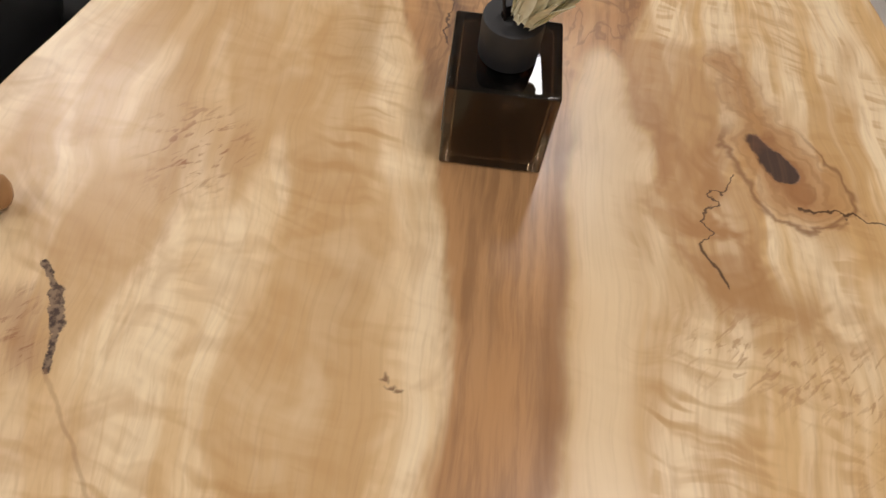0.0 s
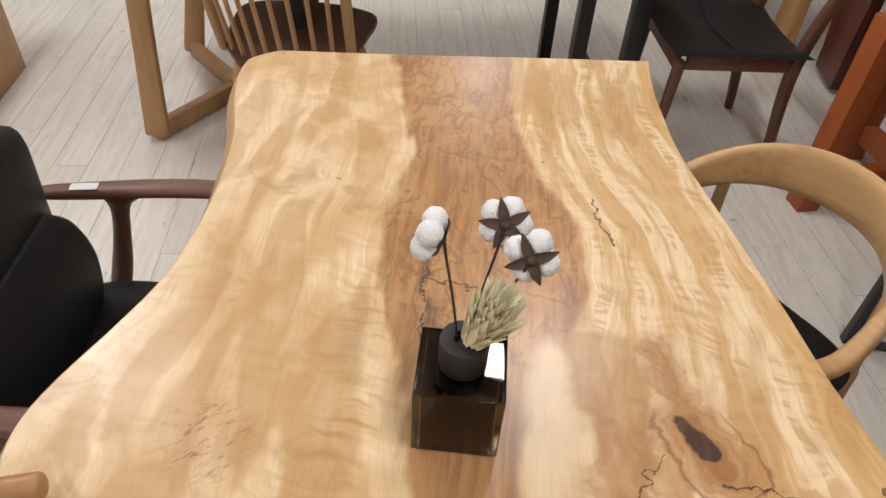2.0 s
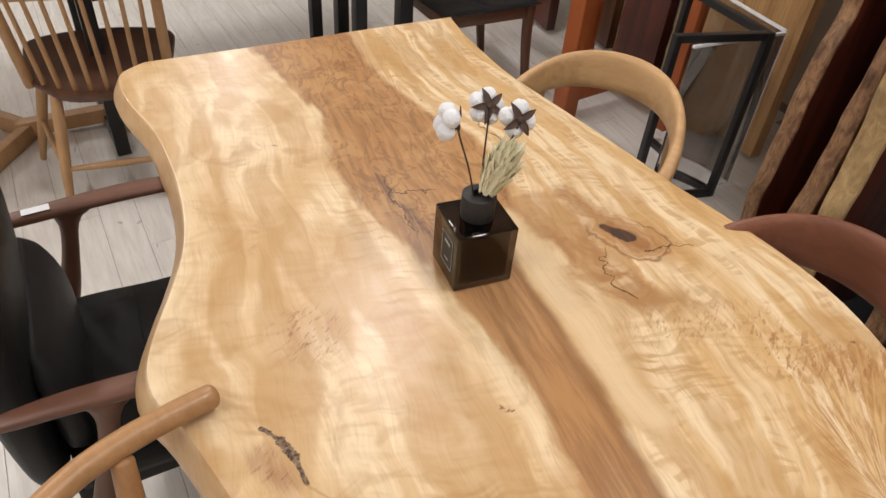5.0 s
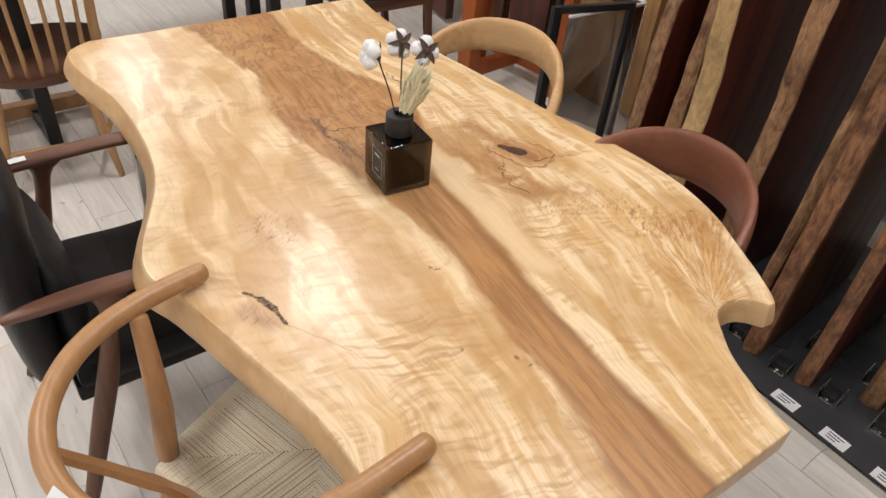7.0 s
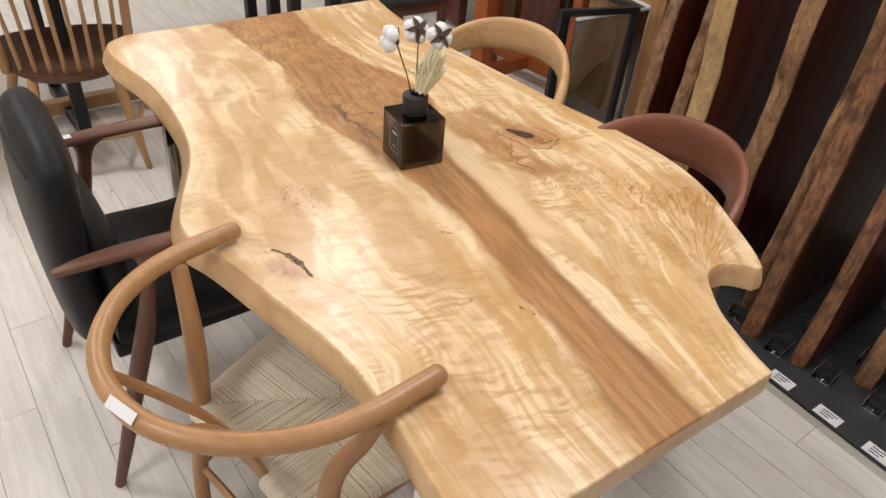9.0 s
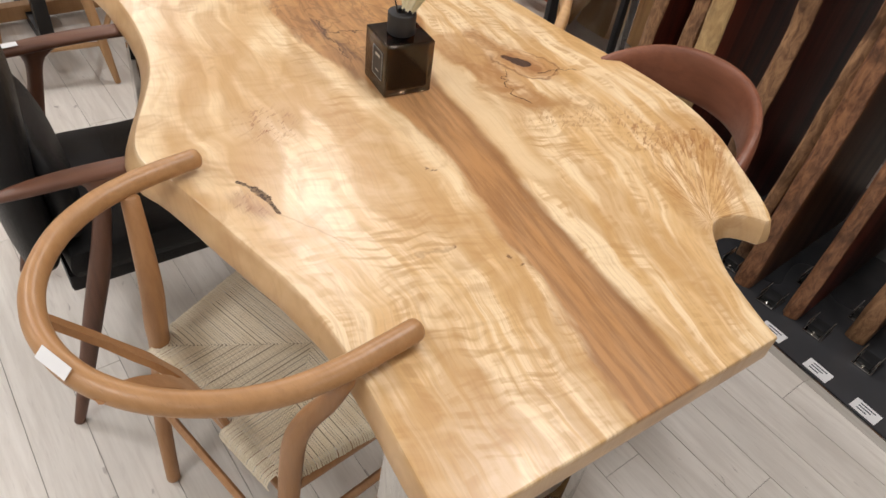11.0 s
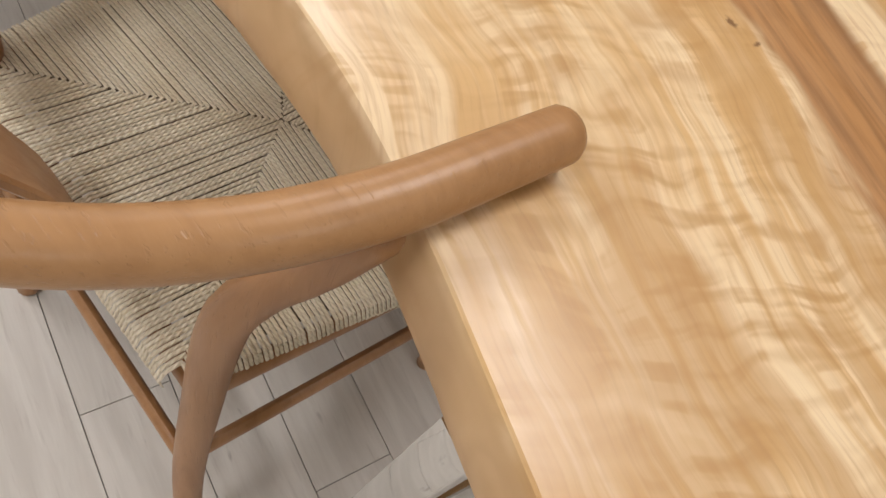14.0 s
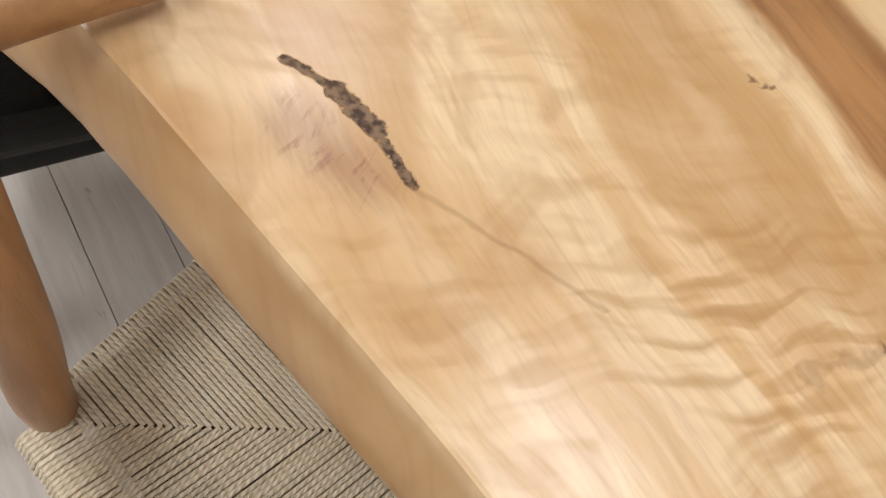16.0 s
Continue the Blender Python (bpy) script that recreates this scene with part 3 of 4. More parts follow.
def live_edge_table():
    ob = thing("dining_table", "glossy pale live-edge slab dining table on polished steel legs", "table")
    o = table_outline()
    p, flare = o[:, :2], o[:, 2]
    t = np.roll(p, -1, 0) - np.roll(p, 1, 0)
    t /= np.linalg.norm(t, axis=1)[:, None]
    out = np.c_[t[:, 1], -t[:, 0]]
    rng = np.random.RandomState(4)
    wave = np.convolve(np.tile(rng.rand(len(p)), 3), np.ones(11) / 11, "same")[len(p):2 * len(p)] - 0.5
    bm = bmesh.new()
    rings = []
    for z, off, k in ((0.700, -0.0035, 0.0), (0.6992, -0.0012, 0.0), (0.6965, 0.0, 0.0), (0.686, 0.0, 0.35), (0.672, 0.0, 0.75), (0.658, 0.0, 1.0), (0.650, 0.0, 0.92), (0.6455, -0.003, 0.7)):
        q = p + out * (off + flare * k + wave * (flare > 0) * k * 0.012)[:, None]
        rings.append([bm.verts.new((a, b, z)) for a, b in q])
    count = len(p)
    for a, b in zip(rings, rings[1:]):
        for i in range(count):
            bm.faces.new((a[i], b[i], b[(i + 1) % count], a[(i + 1) % count]))
    # the flat faces keep their own corners, so that the rounded rim does not bend their shading
    bm.faces.new([bm.verts.new(v.co) for v in rings[0]])
    bm.faces.new([bm.verts.new(v.co) for v in rings[-1]][::-1])
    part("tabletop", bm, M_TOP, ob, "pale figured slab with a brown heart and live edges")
    # steel leg frames
    for mx, my, turn, wide in ((-0.244, -0.104, 8.0, 0.50), (-0.355, 1.40, 8.0, 0.68)):
        legs = bmesh.new()
        for x in (0.0, wide):
            box((x + (0.013 if x == 0 else -0.013), 0, 0.322), (0.050, 0.032, 0.638), 0.0015, (0, 2.3 if x == 0 else -2.3, 0), bm=legs)
        box((wide / 2, 0, 0.0195), (wide - 0.052, 0.032, 0.035), 0.0015, bm=legs)
        box((wide / 2, 0, 0.625), (wide - 0.104, 0.032, 0.034), 0.0015, bm=legs)
        leg = part("leg_frame", legs, M_STEEL, ob, "mirror-polished flat steel leg frame")
        leg.matrix_basis = pose(mx, my, 0, 0, 0, turn)
    return ob


live_edge_table()


# ---- wishbone chair ----
def woven_seat(corners, z, centre_y):
    """Cord panels that run from each rail to seams meeting in the middle."""
    bl, br, fr, fl = [np.array(c, float) for c in corners]
    mid = np.array((0.0, centre_y))
    bm = bmesh.new()
    pitch = 0.0044
    layer = bm.loops.layers.uv.new("cord")
    rng = np.random.RandomState(2)

    def strand(a, b, ends):
        """One cord from the rail at a to the seam at b, rolled over the rail."""
        d = b - a
        length = np.linalg.norm(d)
        if length < 0.004:
            return
        d /= length
        s = np.array((-d[1], d[0]))
        r = pitch * 0.455
        lift = rng.uniform(-0.0007, 0.0005)
        a = a + s * rng.uniform(-0.0005, 0.0005)
        b = b + s * rng.uniform(-0.0005, 0.0005)
        path = [(a - d * 0.010, z - 0.030), (a - d * 0.013, z - 0.014), (a - d * 0.008, z - 0.003), (a + d * min(0.004, length * 0.3), z)]
        for k in ((0.33, 0.66, 1.0) if length > 0.03 else (1.0,)):
            q = a + d * length * k
            path.append((q, z - 0.003 * k * min(1, length / 0.15)))
        rings = []
        for i, (q, h) in enumerate(path):
            ring = []
            tang = (0, 1) if i < 2 else (1, 0)
            for w in (0.0, 0.9, math.pi / 2, math.pi - 0.9, math.pi):
                off, up = math.cos(w) * r, math.sin(w) * r * 0.75 + lift
                back = up if i < 2 else 0.0
                if i == 2:
                    back = up * 0.7
                xy = q + s * off - d * back
                ring.append(bm.verts.new((xy[0], xy[1], h + (0 if i < 2 else up))))
            rings.append(ring)
        run = (0.0, 0.0)
        for (p, q), (c0, c1) in zip(zip(rings, rings[1:]), zip(path, path[1:])):
            run = (run[0], run[0] + math.hypot(*(c1[0] - c0[0]), c1[1] - c0[1]))
            for k in range(4):
                face = bm.faces.new((p[k], p[k + 1], q[k + 1], q[k]))
                for loop, (vert, j) in zip(face.loops, ((p, k), (p, k + 1), (q, k + 1), (q, k))):
                    loop[layer].uv = (run[0 if vert is p else 1], j / 8)
            run = (run[1], run[1])

    for a, b in ((bl, br), (br, fr), (fr, fl), (fl, bl)):
        count = int(np.linalg.norm(b - a) / pitch)
        for i in range(count):
            f = (i + 0.5) / count
            p = a + (b - a) * f
            q = a + (mid - a) * 2 * f if f < 0.5 else b + (mid - b) * 2 * (1 - f)
            if (a is bl) and abs(f - 0.5) < 0.13:
                p = p + (mid - (a + b) / 2) * 0.09
            strand(p, q, None)
    return bm


def wishbone_chair(m):
    ob = thing("wishbone_chair", "natural beech wishbone armchair with woven paper-cord seat, arms over the table", "chair", m=m)
    # local x to the sitter's right, y ahead
    rail = [(-0.262, 0.214, 0.7225), (-0.2603, 0.163, 0.727), (-0.2546, 0.094, 0.732), (-0.239, 0.025, 0.736), (-0.204, -0.044, 0.7385), (-0.142, -0.104, 0.742), (-0.073, -0.137, 0.744), (-0.0056, -0.146, 0.7425),
            (0.060, -0.134, 0.738), (0.125, -0.096, 0.732), (0.184, -0.0315, 0.726), (0.221, 0.040, 0.7225), (0.2404, 0.1115, 0.721), (0.249, 0.175, 0.7205), (0.2555, 0.229, 0.7205)]
    pts = [(x, y, z, w, w) for (x, y, z), w in zip(rail, np.interp(np.arange(15), (0, 2, 7, 12, 14), (0.0175, 0.0182, 0.0160, 0.0185, 0.0178)))]
    part("arm_rail", sweep(pts, 90, 18), M_BEECH_X, ob, "bent beech arm and back rail")
    for s, foot in ((1, 0.229), (-1, -0.179)):
        leg = [(foot, 0.002, 0.005, 0.0145, 0.0145), (s * 0.200, 0.022, 0.2, 0.0165, 0.0165), (s * 0.188, 0.047, 0.40, 0.0180, 0.0180), (s * 0.187, 0.057, 0.49, 0.0185, 0.0190),
               (s * 0.192, 0.064, 0.552, 0.0182, 0.0195), (s * 0.205, 0.080, 0.600, 0.0172, 0.0185), (s * 0.226, 0.096, 0.645, 0.0155, 0.0165), (s * 0.247, 0.108, 0.705, 0.0135, 0.0150)]
        if s < 0:
            leg = leg[:3] + [(-0.180, 0.050, 0.49, 0.0195, 0.0200), (-0.188, 0.060, 0.56, 0.0185, 0.0195), (-0.208, 0.070, 0.64, 0.0165, 0.0175), (-0.238, 0.082, 0.718, 0.0135, 0.0150)]
        part("back_leg", sweep(leg, 40, 14, up=(0, 1, 0.2)), M_BEECH, ob)
        front = [(s * 0.232, 0.405, 0.004, 0.013, 0.013), (s * 0.234, 0.41, 0.22, 0.0165, 0.0165), (s * 0.235, 0.415, 0.44, 0.0185, 0.0185)]
        part("front_leg", sweep(front, 14, 14, up=(0, 1, 0)), M_BEECH, ob)
        part("side_stretcher", sweep([(s * 0.195, 0.03, 0.245, 0.008, 0.013), (s * 0.234, 0.41, 0.265, 0.008, 0.013)], 8, 12), M_BEECH, ob)
        part("side_rail", sweep([(s * 0.188, 0.05, 0.408, 0.010, 0.014), (s * 0.235, 0.415, 0.418, 0.010, 0.014)], 8, 12), M_BEECH, ob)
    part("back_stretcher", sweep([(-0.195, 0.028, 0.225, 0.008, 0.012), (0.203, 0.024, 0.225, 0.008, 0.012)], 8, 12), M_BEECH, ob)
    part("front_stretcher", sweep([(-0.234, 0.41, 0.31, 0.008, 0.012), (0.234, 0.41, 0.31, 0.008, 0.012)], 8, 12), M_BEECH, ob)
    part("back_rail", sweep([(-0.185, 0.045, 0.405, 0.011, 0.015), (0.185, 0.045, 0.405, 0.011, 0.015)], 8, 12), M_BEECH, ob)
    part("front_rail", sweep([(-0.235, 0.415, 0.415, 0.011, 0.015), (0.235, 0.415, 0.415, 0.011, 0.015)], 8, 12), M_BEECH, ob)
    # the forked back splat: one bent plate with a rounded gap
    zs = np.linspace(0.418, 0.738, 33)
    ys = np.interp(zs, (0.418, 0.47, 0.53, 0.60, 0.67, 0.738), (0.040, 0.029, 0.008, -0.028, -0.078, -0.136))
    outer = np.interp(zs, (0.418, 0.46, 0.52, 0.58, 0.66, 0.738), (0.043, 0.0415, 0.040, 0.042, 0.060, 0.098))
    gap = np.interp(zs, (0.418, 0.5649, 0.565, 0.573, 0.590, 0.63, 0.68, 0.738), (0, 0, 0.002, 0.0070, 0.0100, 0.020, 0.042, 0.073))
    bm = bmesh.new()
    for s in (1, -1):
        rings = []
        for z, y, o, g in zip(zs, ys, outer, gap):
            c = [(s * g, y + 0.006), (s * g, y - 0.006), (s * (o - 0.003), y - 0.006), (s * o, y - 0.003), (s * o, y + 0.003), (s * (o - 0.003), y + 0.006)]
            rings.append([bm.verts.new((cx, cy, z)) for cx, cy in c])
        for p, q in zip(rings, rings[1:]):
            for k in range(6):
                bm.faces.new((p[k], p[(k + 1) % 6], q[(k + 1) % 6], q[k]))
        bm.faces.new(rings[0])
        bm.faces.new(rings[-1][::-1])
    part("splat", bm, M_BEECH, ob, "forked beech back splat")
    seat = woven_seat(((-0.186, 0.030), (0.173, 0.033), (0.246, 0.435), (-0.276, 0.435)), 0.436, 0.249)
    # underlayer of the weave; its dark brown stands in for shade between cords
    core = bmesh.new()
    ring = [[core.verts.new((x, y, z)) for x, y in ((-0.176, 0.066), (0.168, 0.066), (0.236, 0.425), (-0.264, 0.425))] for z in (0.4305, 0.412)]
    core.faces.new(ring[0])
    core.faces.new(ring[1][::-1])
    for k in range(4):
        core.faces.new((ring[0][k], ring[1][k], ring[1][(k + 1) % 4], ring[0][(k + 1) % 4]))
    part("seat_gap_backing", core, plain("cord_gap_shade", (0.16, 0.115, 0.065), 0.9, 0, 0.3, 200), ob, "cord underlayer, darkened to stand in for shade between the cords", smooth=False)
    tagged(part("woven_seat", seat, M_CORD, ob, "woven natural paper-cord seat"), kind="stuff")
    tag = box((0, 0, 0), (0.056, 0.017, 0.0008), 0)
    lab = part("price_label", tag, M_PAPER, ob, "white paper label", smooth=False)
    lab.matrix_basis = pose(0.020, -0.1540, 0.7556, 40, 0, 9)
    return ob


wishbone_chair(pose(-0.4545, 0.190, 0, 0, 0, -69.5))


# ---- black leather armchair ----
def leather_armchair(m):
    ob = thing("armchair", "black leather armchair with walnut frame, pushed against the table", "armchair", m=m)
    # local x ahead, y to the sitter's left; arms run ahead
    for s in (1, -1):
        arm = [(-0.128, s * 0.246, 0.638, 0.009, 0.008), (-0.075, s * 0.247, 0.642, 0.017, 0.011), (0.0, s * 0.250, 0.645, 0.021, 0.012), (0.10, s * 0.258, 0.646, 0.023, 0.012), (0.20, s * 0.263, 0.644, 0.024, 0.0115), (0.30, s * 0.262, 0.638, 0.021, 0.010)]
        part("armrest", sweep(arm, 44, 16, power=2.6), M_WALNUT, ob, "shaped walnut armrest")
        part("back_leg", sweep([(-0.141, s * 0.274, 0.004, 0.011, 0.012), (-0.090, s * 0.270, 0.16, 0.015, 0.017), (-0.046, s * 0.267, 0.30, 0.017, 0.020), (-0.004, s * 0.264, 0.43, 0.017, 0.021), (0.022, s * 0.261, 0.53, 0.014, 0.017), (0.035, s * 0.259, 0.595, 0.014, 0.018), (0.040, s * 0.257, 0.626, 0.017, 0.030), (0.042, s * 0.256, 0.637, 0.019, 0.044)], 36, 14, up=(1, 0, 0)), M_WALNUT_Z, ob)
        part("front_leg", sweep([(0.39, s * 0.235, 0.004, 0.012, 0.012), (0.37, s * 0.235, 0.36, 0.018, 0.018)], 10, 12, up=(1, 0, 0)), M_WALNUT_Z, ob)
    part("seat_frame", box((0.17, 0, 0.352), (0.46, 0.41, 0.045), 0.008), M_BLACK, ob)
    seat = cushion([(-0.05, -0.215), (0.18, -0.222), (0.41, -0.220), (0.425, 0.0), (0.41, 0.220), (0.18, 0.222), (-0.05, 0.215), (-0.06, 0)], 0.370, 0.434, 0.010)
    part("seat", seat, M_BLACK, ob, "black leather seat cushion")
    part("seam", sweep([(0.118, -0.205, 0.4395, 0.0016, 0.0012), (0.112, -0.09, 0.4440, 0.0016, 0.0012), (0.110, 0.09, 0.4440, 0.0016, 0.0012), (0.118, 0.205, 0.4395, 0.0016, 0.0012)], 16, 6), M_BLACK, ob)

    back = [(-0.084, 0, 0.372, 0.165, 0.026), (-0.088, 0, 0.41, 0.200, 0.042), (-0.090, 0, 0.52, 0.214, 0.049), (-0.090, 0, 0.64, 0.217, 0.050), (-0.082, 0, 0.74, 0.214, 0.050), (-0.075, 0, 0.795, 0.206, 0.047), (-0.074, 0, 0.823, 0.190, 0.040), (-0.076, 0, 0.840, 0.155, 0.026)]
    part("backrest", sweep(back, 48, 40, up=(1, 0, 0), power=3.0), M_BLACK, ob, "padded black leather back")
    low = [(-0.032, 0, 0.440, 0.165, 0.022), (-0.026, 0, 0.466, 0.190, 0.036), (-0.022, 0, 0.55, 0.198, 0.039), (-0.034, 0, 0.62, 0.190, 0.032), (-0.046, 0, 0.668, 0.155, 0.016)]
    part("back_cushion", sweep(low, 36, 32, up=(1, 0, 0), power=3.0), M_BLACK, ob, "lower black leather back cushion")
    part("piping", sweep([(-0.118, -0.178, 0.812, 0.003, 0.003), (-0.125, -0.10, 0.818, 0.003, 0.003), (-0.126, 0.0, 0.820, 0.003, 0.003), (-0.125, 0.10, 0.818, 0.003, 0.003), (-0.118, 0.178, 0.812, 0.003, 0.003)], 48, 8), M_BLACK, ob, "black leather piping round the head of the back")
    for s in (1,):
        lab = part("price_label", box((0, 0, 0), (0.05, 0.02, 0.0008), 0), M_PAPER, ob, "white paper label", smooth=False)
        lab.matrix_basis = pose(-0.010, 0.246, 0.6580, 0, -1, 3)
    return ob


leather_armchair(pose(-0.576, 0.872, 0, 0, 0, 8))


# ---- round-backed chairs ----
def round_back_chair(m, wood_mat, leg_mat, label, top, tall, seat_mat):
    """Local x ahead towards the table; the back hoop opens ahead."""
    ob = thing("round_back_chair", label, "chair", m=m)
    pts = []
    for k in range(17):
        w = math.pi * (k / 16 - 0.5) * 1.16
        c = math.cos(w)
        x, y = 0.02 - 0.285 * c, 0.236 * math.sin(w)
        f = max(0.0, c)
        pts.append((x, y, top - tall / 2 - 0.085 * (1 - f) ** 1.4, 0.0125 + 0.005 * (1 - f), tall / 2 * f ** 0.7 + 0.015 * (1 - f ** 0.7)))
    part("backrest", sweep(pts, 70, 18, power=2.8), wood_mat, ob, "bent hoop backrest")
    for sx, sy in ((-0.17, 0.2), (-0.17, -0.2), (0.24, 0.215), (0.24, -0.215)):
        t = 0.62 if sx < 0 else 0.64
        part("leg", rod((sx * 1.1, sy * 1.08, 0.004), (sx, sy, 0.43), 0.011, 0.017, mid=0.017), leg_mat, ob)
        b = (-0.15, math.copysign(0.190, sy), top - tall * 0.80) if sx < 0 else (0.06, math.copysign(0.232, sy), top - tall / 2 - 0.085)
        part("post", rod((sx, sy, 0.40), b, 0.016, 0.012), leg_mat, ob)
    part("seat_frame", box((0.03, 0, 0.405), (0.43, 0.43, 0.04), 0.01), leg_mat, ob)
    part("seat", cushion([(-0.17, -0.2), (0.03, -0.225), (0.24, -0.21), (0.255, 0.0), (0.24, 0.21), (0.03, 0.225), (-0.17, 0.2), (-0.19, 0.0)], 0.424, 0.445, 0.012), seat_mat, ob, "padded seat")
    return ob


round_back_chair(pose(0.606, 1.146, 0, 0, 0, 216), M_ASH, M_OAK, "pale ash chair with a broad bent hoop back, tucked in", 0.750, 0.112, M_BLACK)
round_back_chair(pose(0.585, 0.424, 0, 0, 0, 188), M_WALNUT_RED, M_WALNUT_Z, "reddish walnut chair with a broad bent hoop back, tucked in", 0.764, 0.130, M_BLACK)


# ---- spindle-back chair at the far table ----
def spindle_chair(m):
    ob = thing("spindle_chair", "oak spindle-back chair with dark brown wooden seat", "chair", m=m)
    # local y ahead; the back stands at negative y
    outline = [(-0.20, -0.03), (-0.11, -0.145), (0.0, -0.172), (0.11, -0.145), (0.20, -0.03), (0.240, 0.15), (0.225, 0.31), (0.0, 0.365), (-0.225, 0.31), (-0.240, 0.15)]
    p = glide([*outline, outline[0]], 61)[:-1]
    bm = bmesh.new()
    c = p.mean(0)
    rings = [[bm.verts.new((*(c + (q - c) * s), z)) for q in p] for s, z in ((0.90, 0.385), (0.985, 0.397), (1.0, 0.410), (0.99, 0.418), (0.94, 0.422), (0.7, 0.410), (0.3, 0.405))]
    for a, b in zip(rings, rings[1:]):
        for k in range(len(p)):
            bm.faces.new((a[k], a[(k + 1) % len(p)], b[(k + 1) % len(p)], b[k]))
    bm.faces.new(rings[0][::-1])
    bm.faces.new(rings[-1])
    part("seat", bm, M_DARKSEAT, ob, "dark brown saddle seat")
    for s in (1, -1):
        part("post", rod((s * 0.212, -0.01, 0.40), (s * 0.222, -0.17, 0.90), 0.017, 0.012, mid=0.017), M_OAK, ob)
        part("back_leg", rod((s * 0.185, -0.165, 0.004), (s * 0.135, -0.09, 0.40), 0.011, 0.017, mid=0.018), M_OAK, ob)
        part("front_leg", rod((s * 0.295, 0.20, 0.004), (s * 0.19, 0.15, 0.40), 0.011, 0.018, mid=0.018), M_OAK, ob)
        part("side_stretcher", rod((s * 0.168, -0.135, 0.16), (s * 0.25, 0.18, 0.17), 0.008, mid=0.011), M_OAK, ob)
    part("back_stretcher", rod((-0.17, -0.14, 0.15), (0.17, -0.14, 0.15), 0.008, mid=0.012), M_OAK, ob)
    for k in range(8):
        u = (k - 3.5) / 4.3
        y = -0.128 + 0.108 * abs(u) ** 2
        part("spindle", rod((u * 0.20, y, 0.412), (u * 0.222, y - 0.165 + 0.02 * abs(u), 0.89), 0.0085, 0.006, 10), M_OAK, ob)
    part("crest_rail", sweep([(-0.25, -0.155, 0.905, 0.009, 0.024), (-0.1, -0.245, 0.912, 0.010, 0.028), (0.1, -0.245, 0.912, 0.010, 0.028), (0.25, -0.155, 0.905, 0.009, 0.024)], 30, 12), M_OAK, ob)
    return ob


spindle_chair(pose(-0.565, 2.21, 0, 0, 0, 0))


# ---- far table ----
def far_table(m):
    ob = thing("live_edge_table", "long pale live-edge slab table on wooden legs with blue price strips", "table", m=m)
    # local x along the front edge from its left end, y away
    rng = np.random.RandomState(7)
    bm = bmesh.new()
    length, deep, count = 1.95, 0.86, 60
    top, low = [], []
    xs = np.linspace(0, length, count)
    def wavy(seed):
        r = np.random.RandomState(seed)
        return sum(r.uniform(0.006, 0.014) * np.sin(xs * f + r.uniform(0, 6)) for f in (3, 5.5, 9, 14))
    f_top, f_low, b_top = wavy(1), wavy(5), wavy(3)
    rings = []
    for z, k, e in ((0.714, 0.0, 0.004), (0.712, 0.0, 0.0), (0.70, 0.5, 0.0), (0.682, 1.0, 0.0), (0.666, 0.9, 0.0), (0.662, 0.6, 0.006)):
        fr = [(x, f_top[i] * (1 - k) + f_low[i] * k - 0.012 * k + e) for i, x in enumerate(xs)]
        bk = [(x, deep + b_top[i]) for i, x in reversed(list(enumerate(xs)))]
        rings.append([bm.verts.new((x, y, z + (0.006 * math.sin(x * 7) if z < 0.67 else 0))) for x, y in fr + bk])
    n = len(rings[0])
    for a, b in zip(rings, rings[1:]):
        for i in range(n):
            bm.faces.new((a[i], b[i], b[(i + 1) % n], a[(i + 1) % n]))
    bm.faces.new(rings[0])
    bm.faces.new(rings[-1][::-1])
    part("tabletop", bm, M_FARTOP, ob, "pale live-edge slab top")
    return ob


FAR = far_table(pose(-1.165, 2.125, 0, 0, 0, 9.8))


def trestle_leg():
    ob = FAR
    # front post, back post and the forked sled under them, in the table's frame
    for y, b in ((0.06, 0), (0.72, 1)):
        part("post", sweep([(0.088, y + 0.005, 0.03, 0.022, 0.042), (0.112 + 0.03 * b, y + 0.02, 0.35, 0.022, 0.036), (0.135 + 0.04 * b, y + 0.04, 0.655, 0.022, 0.034)], 16, 14, up=(1, 0, 0), power=5), M_OAK, ob, "slanted oak post")
        part("foot", sweep([(0.088, y + 0.005, 0.036, 0.022, 0.036), (0.335, 0.40, 0.036, 0.022, 0.036)], 8, 14, power=5), M_OAK, ob, "oak sled foot")
    part("stretcher", box((0.95, 0.40, 0.05), (1.32, 0.05, 0.06), 0.005), M_OAK, ob, "long oak stretcher")
    for y, b in ((0.06, 0), (0.72, 1)):
        part("post", box((1.80, y + 0.05, 0.33), (0.06, 0.06, 0.65), 0.004), M_IRON, ob, "black iron post")
    part("foot", box((1.80, 0.44, 0.035), (0.05, 0.595, 0.06), 0.004), M_IRON, ob, "black iron foot")


trestle_leg()
for x in (0.16, 1.74):
    strip = thing("price_strip", "light blue paper price strip on the slab edge", "label", "price strips", FAR.matrix_basis @ pose(x, -0.03, 0.690, 76, 0, 0))
    part("strip", box((0, 0, 0), (0.16, 0.030, 0.0008), 0), M_BLUE, strip, smooth=False)
    for k, (w, yy) in enumerate(((0.11, 0.006), (0.09, -0.005))):
        part("print", box((0.005 - 0.01 * k, yy, 0.0008), (w, 0.003, 0.0005), 0), M_INK, strip, smooth=False)


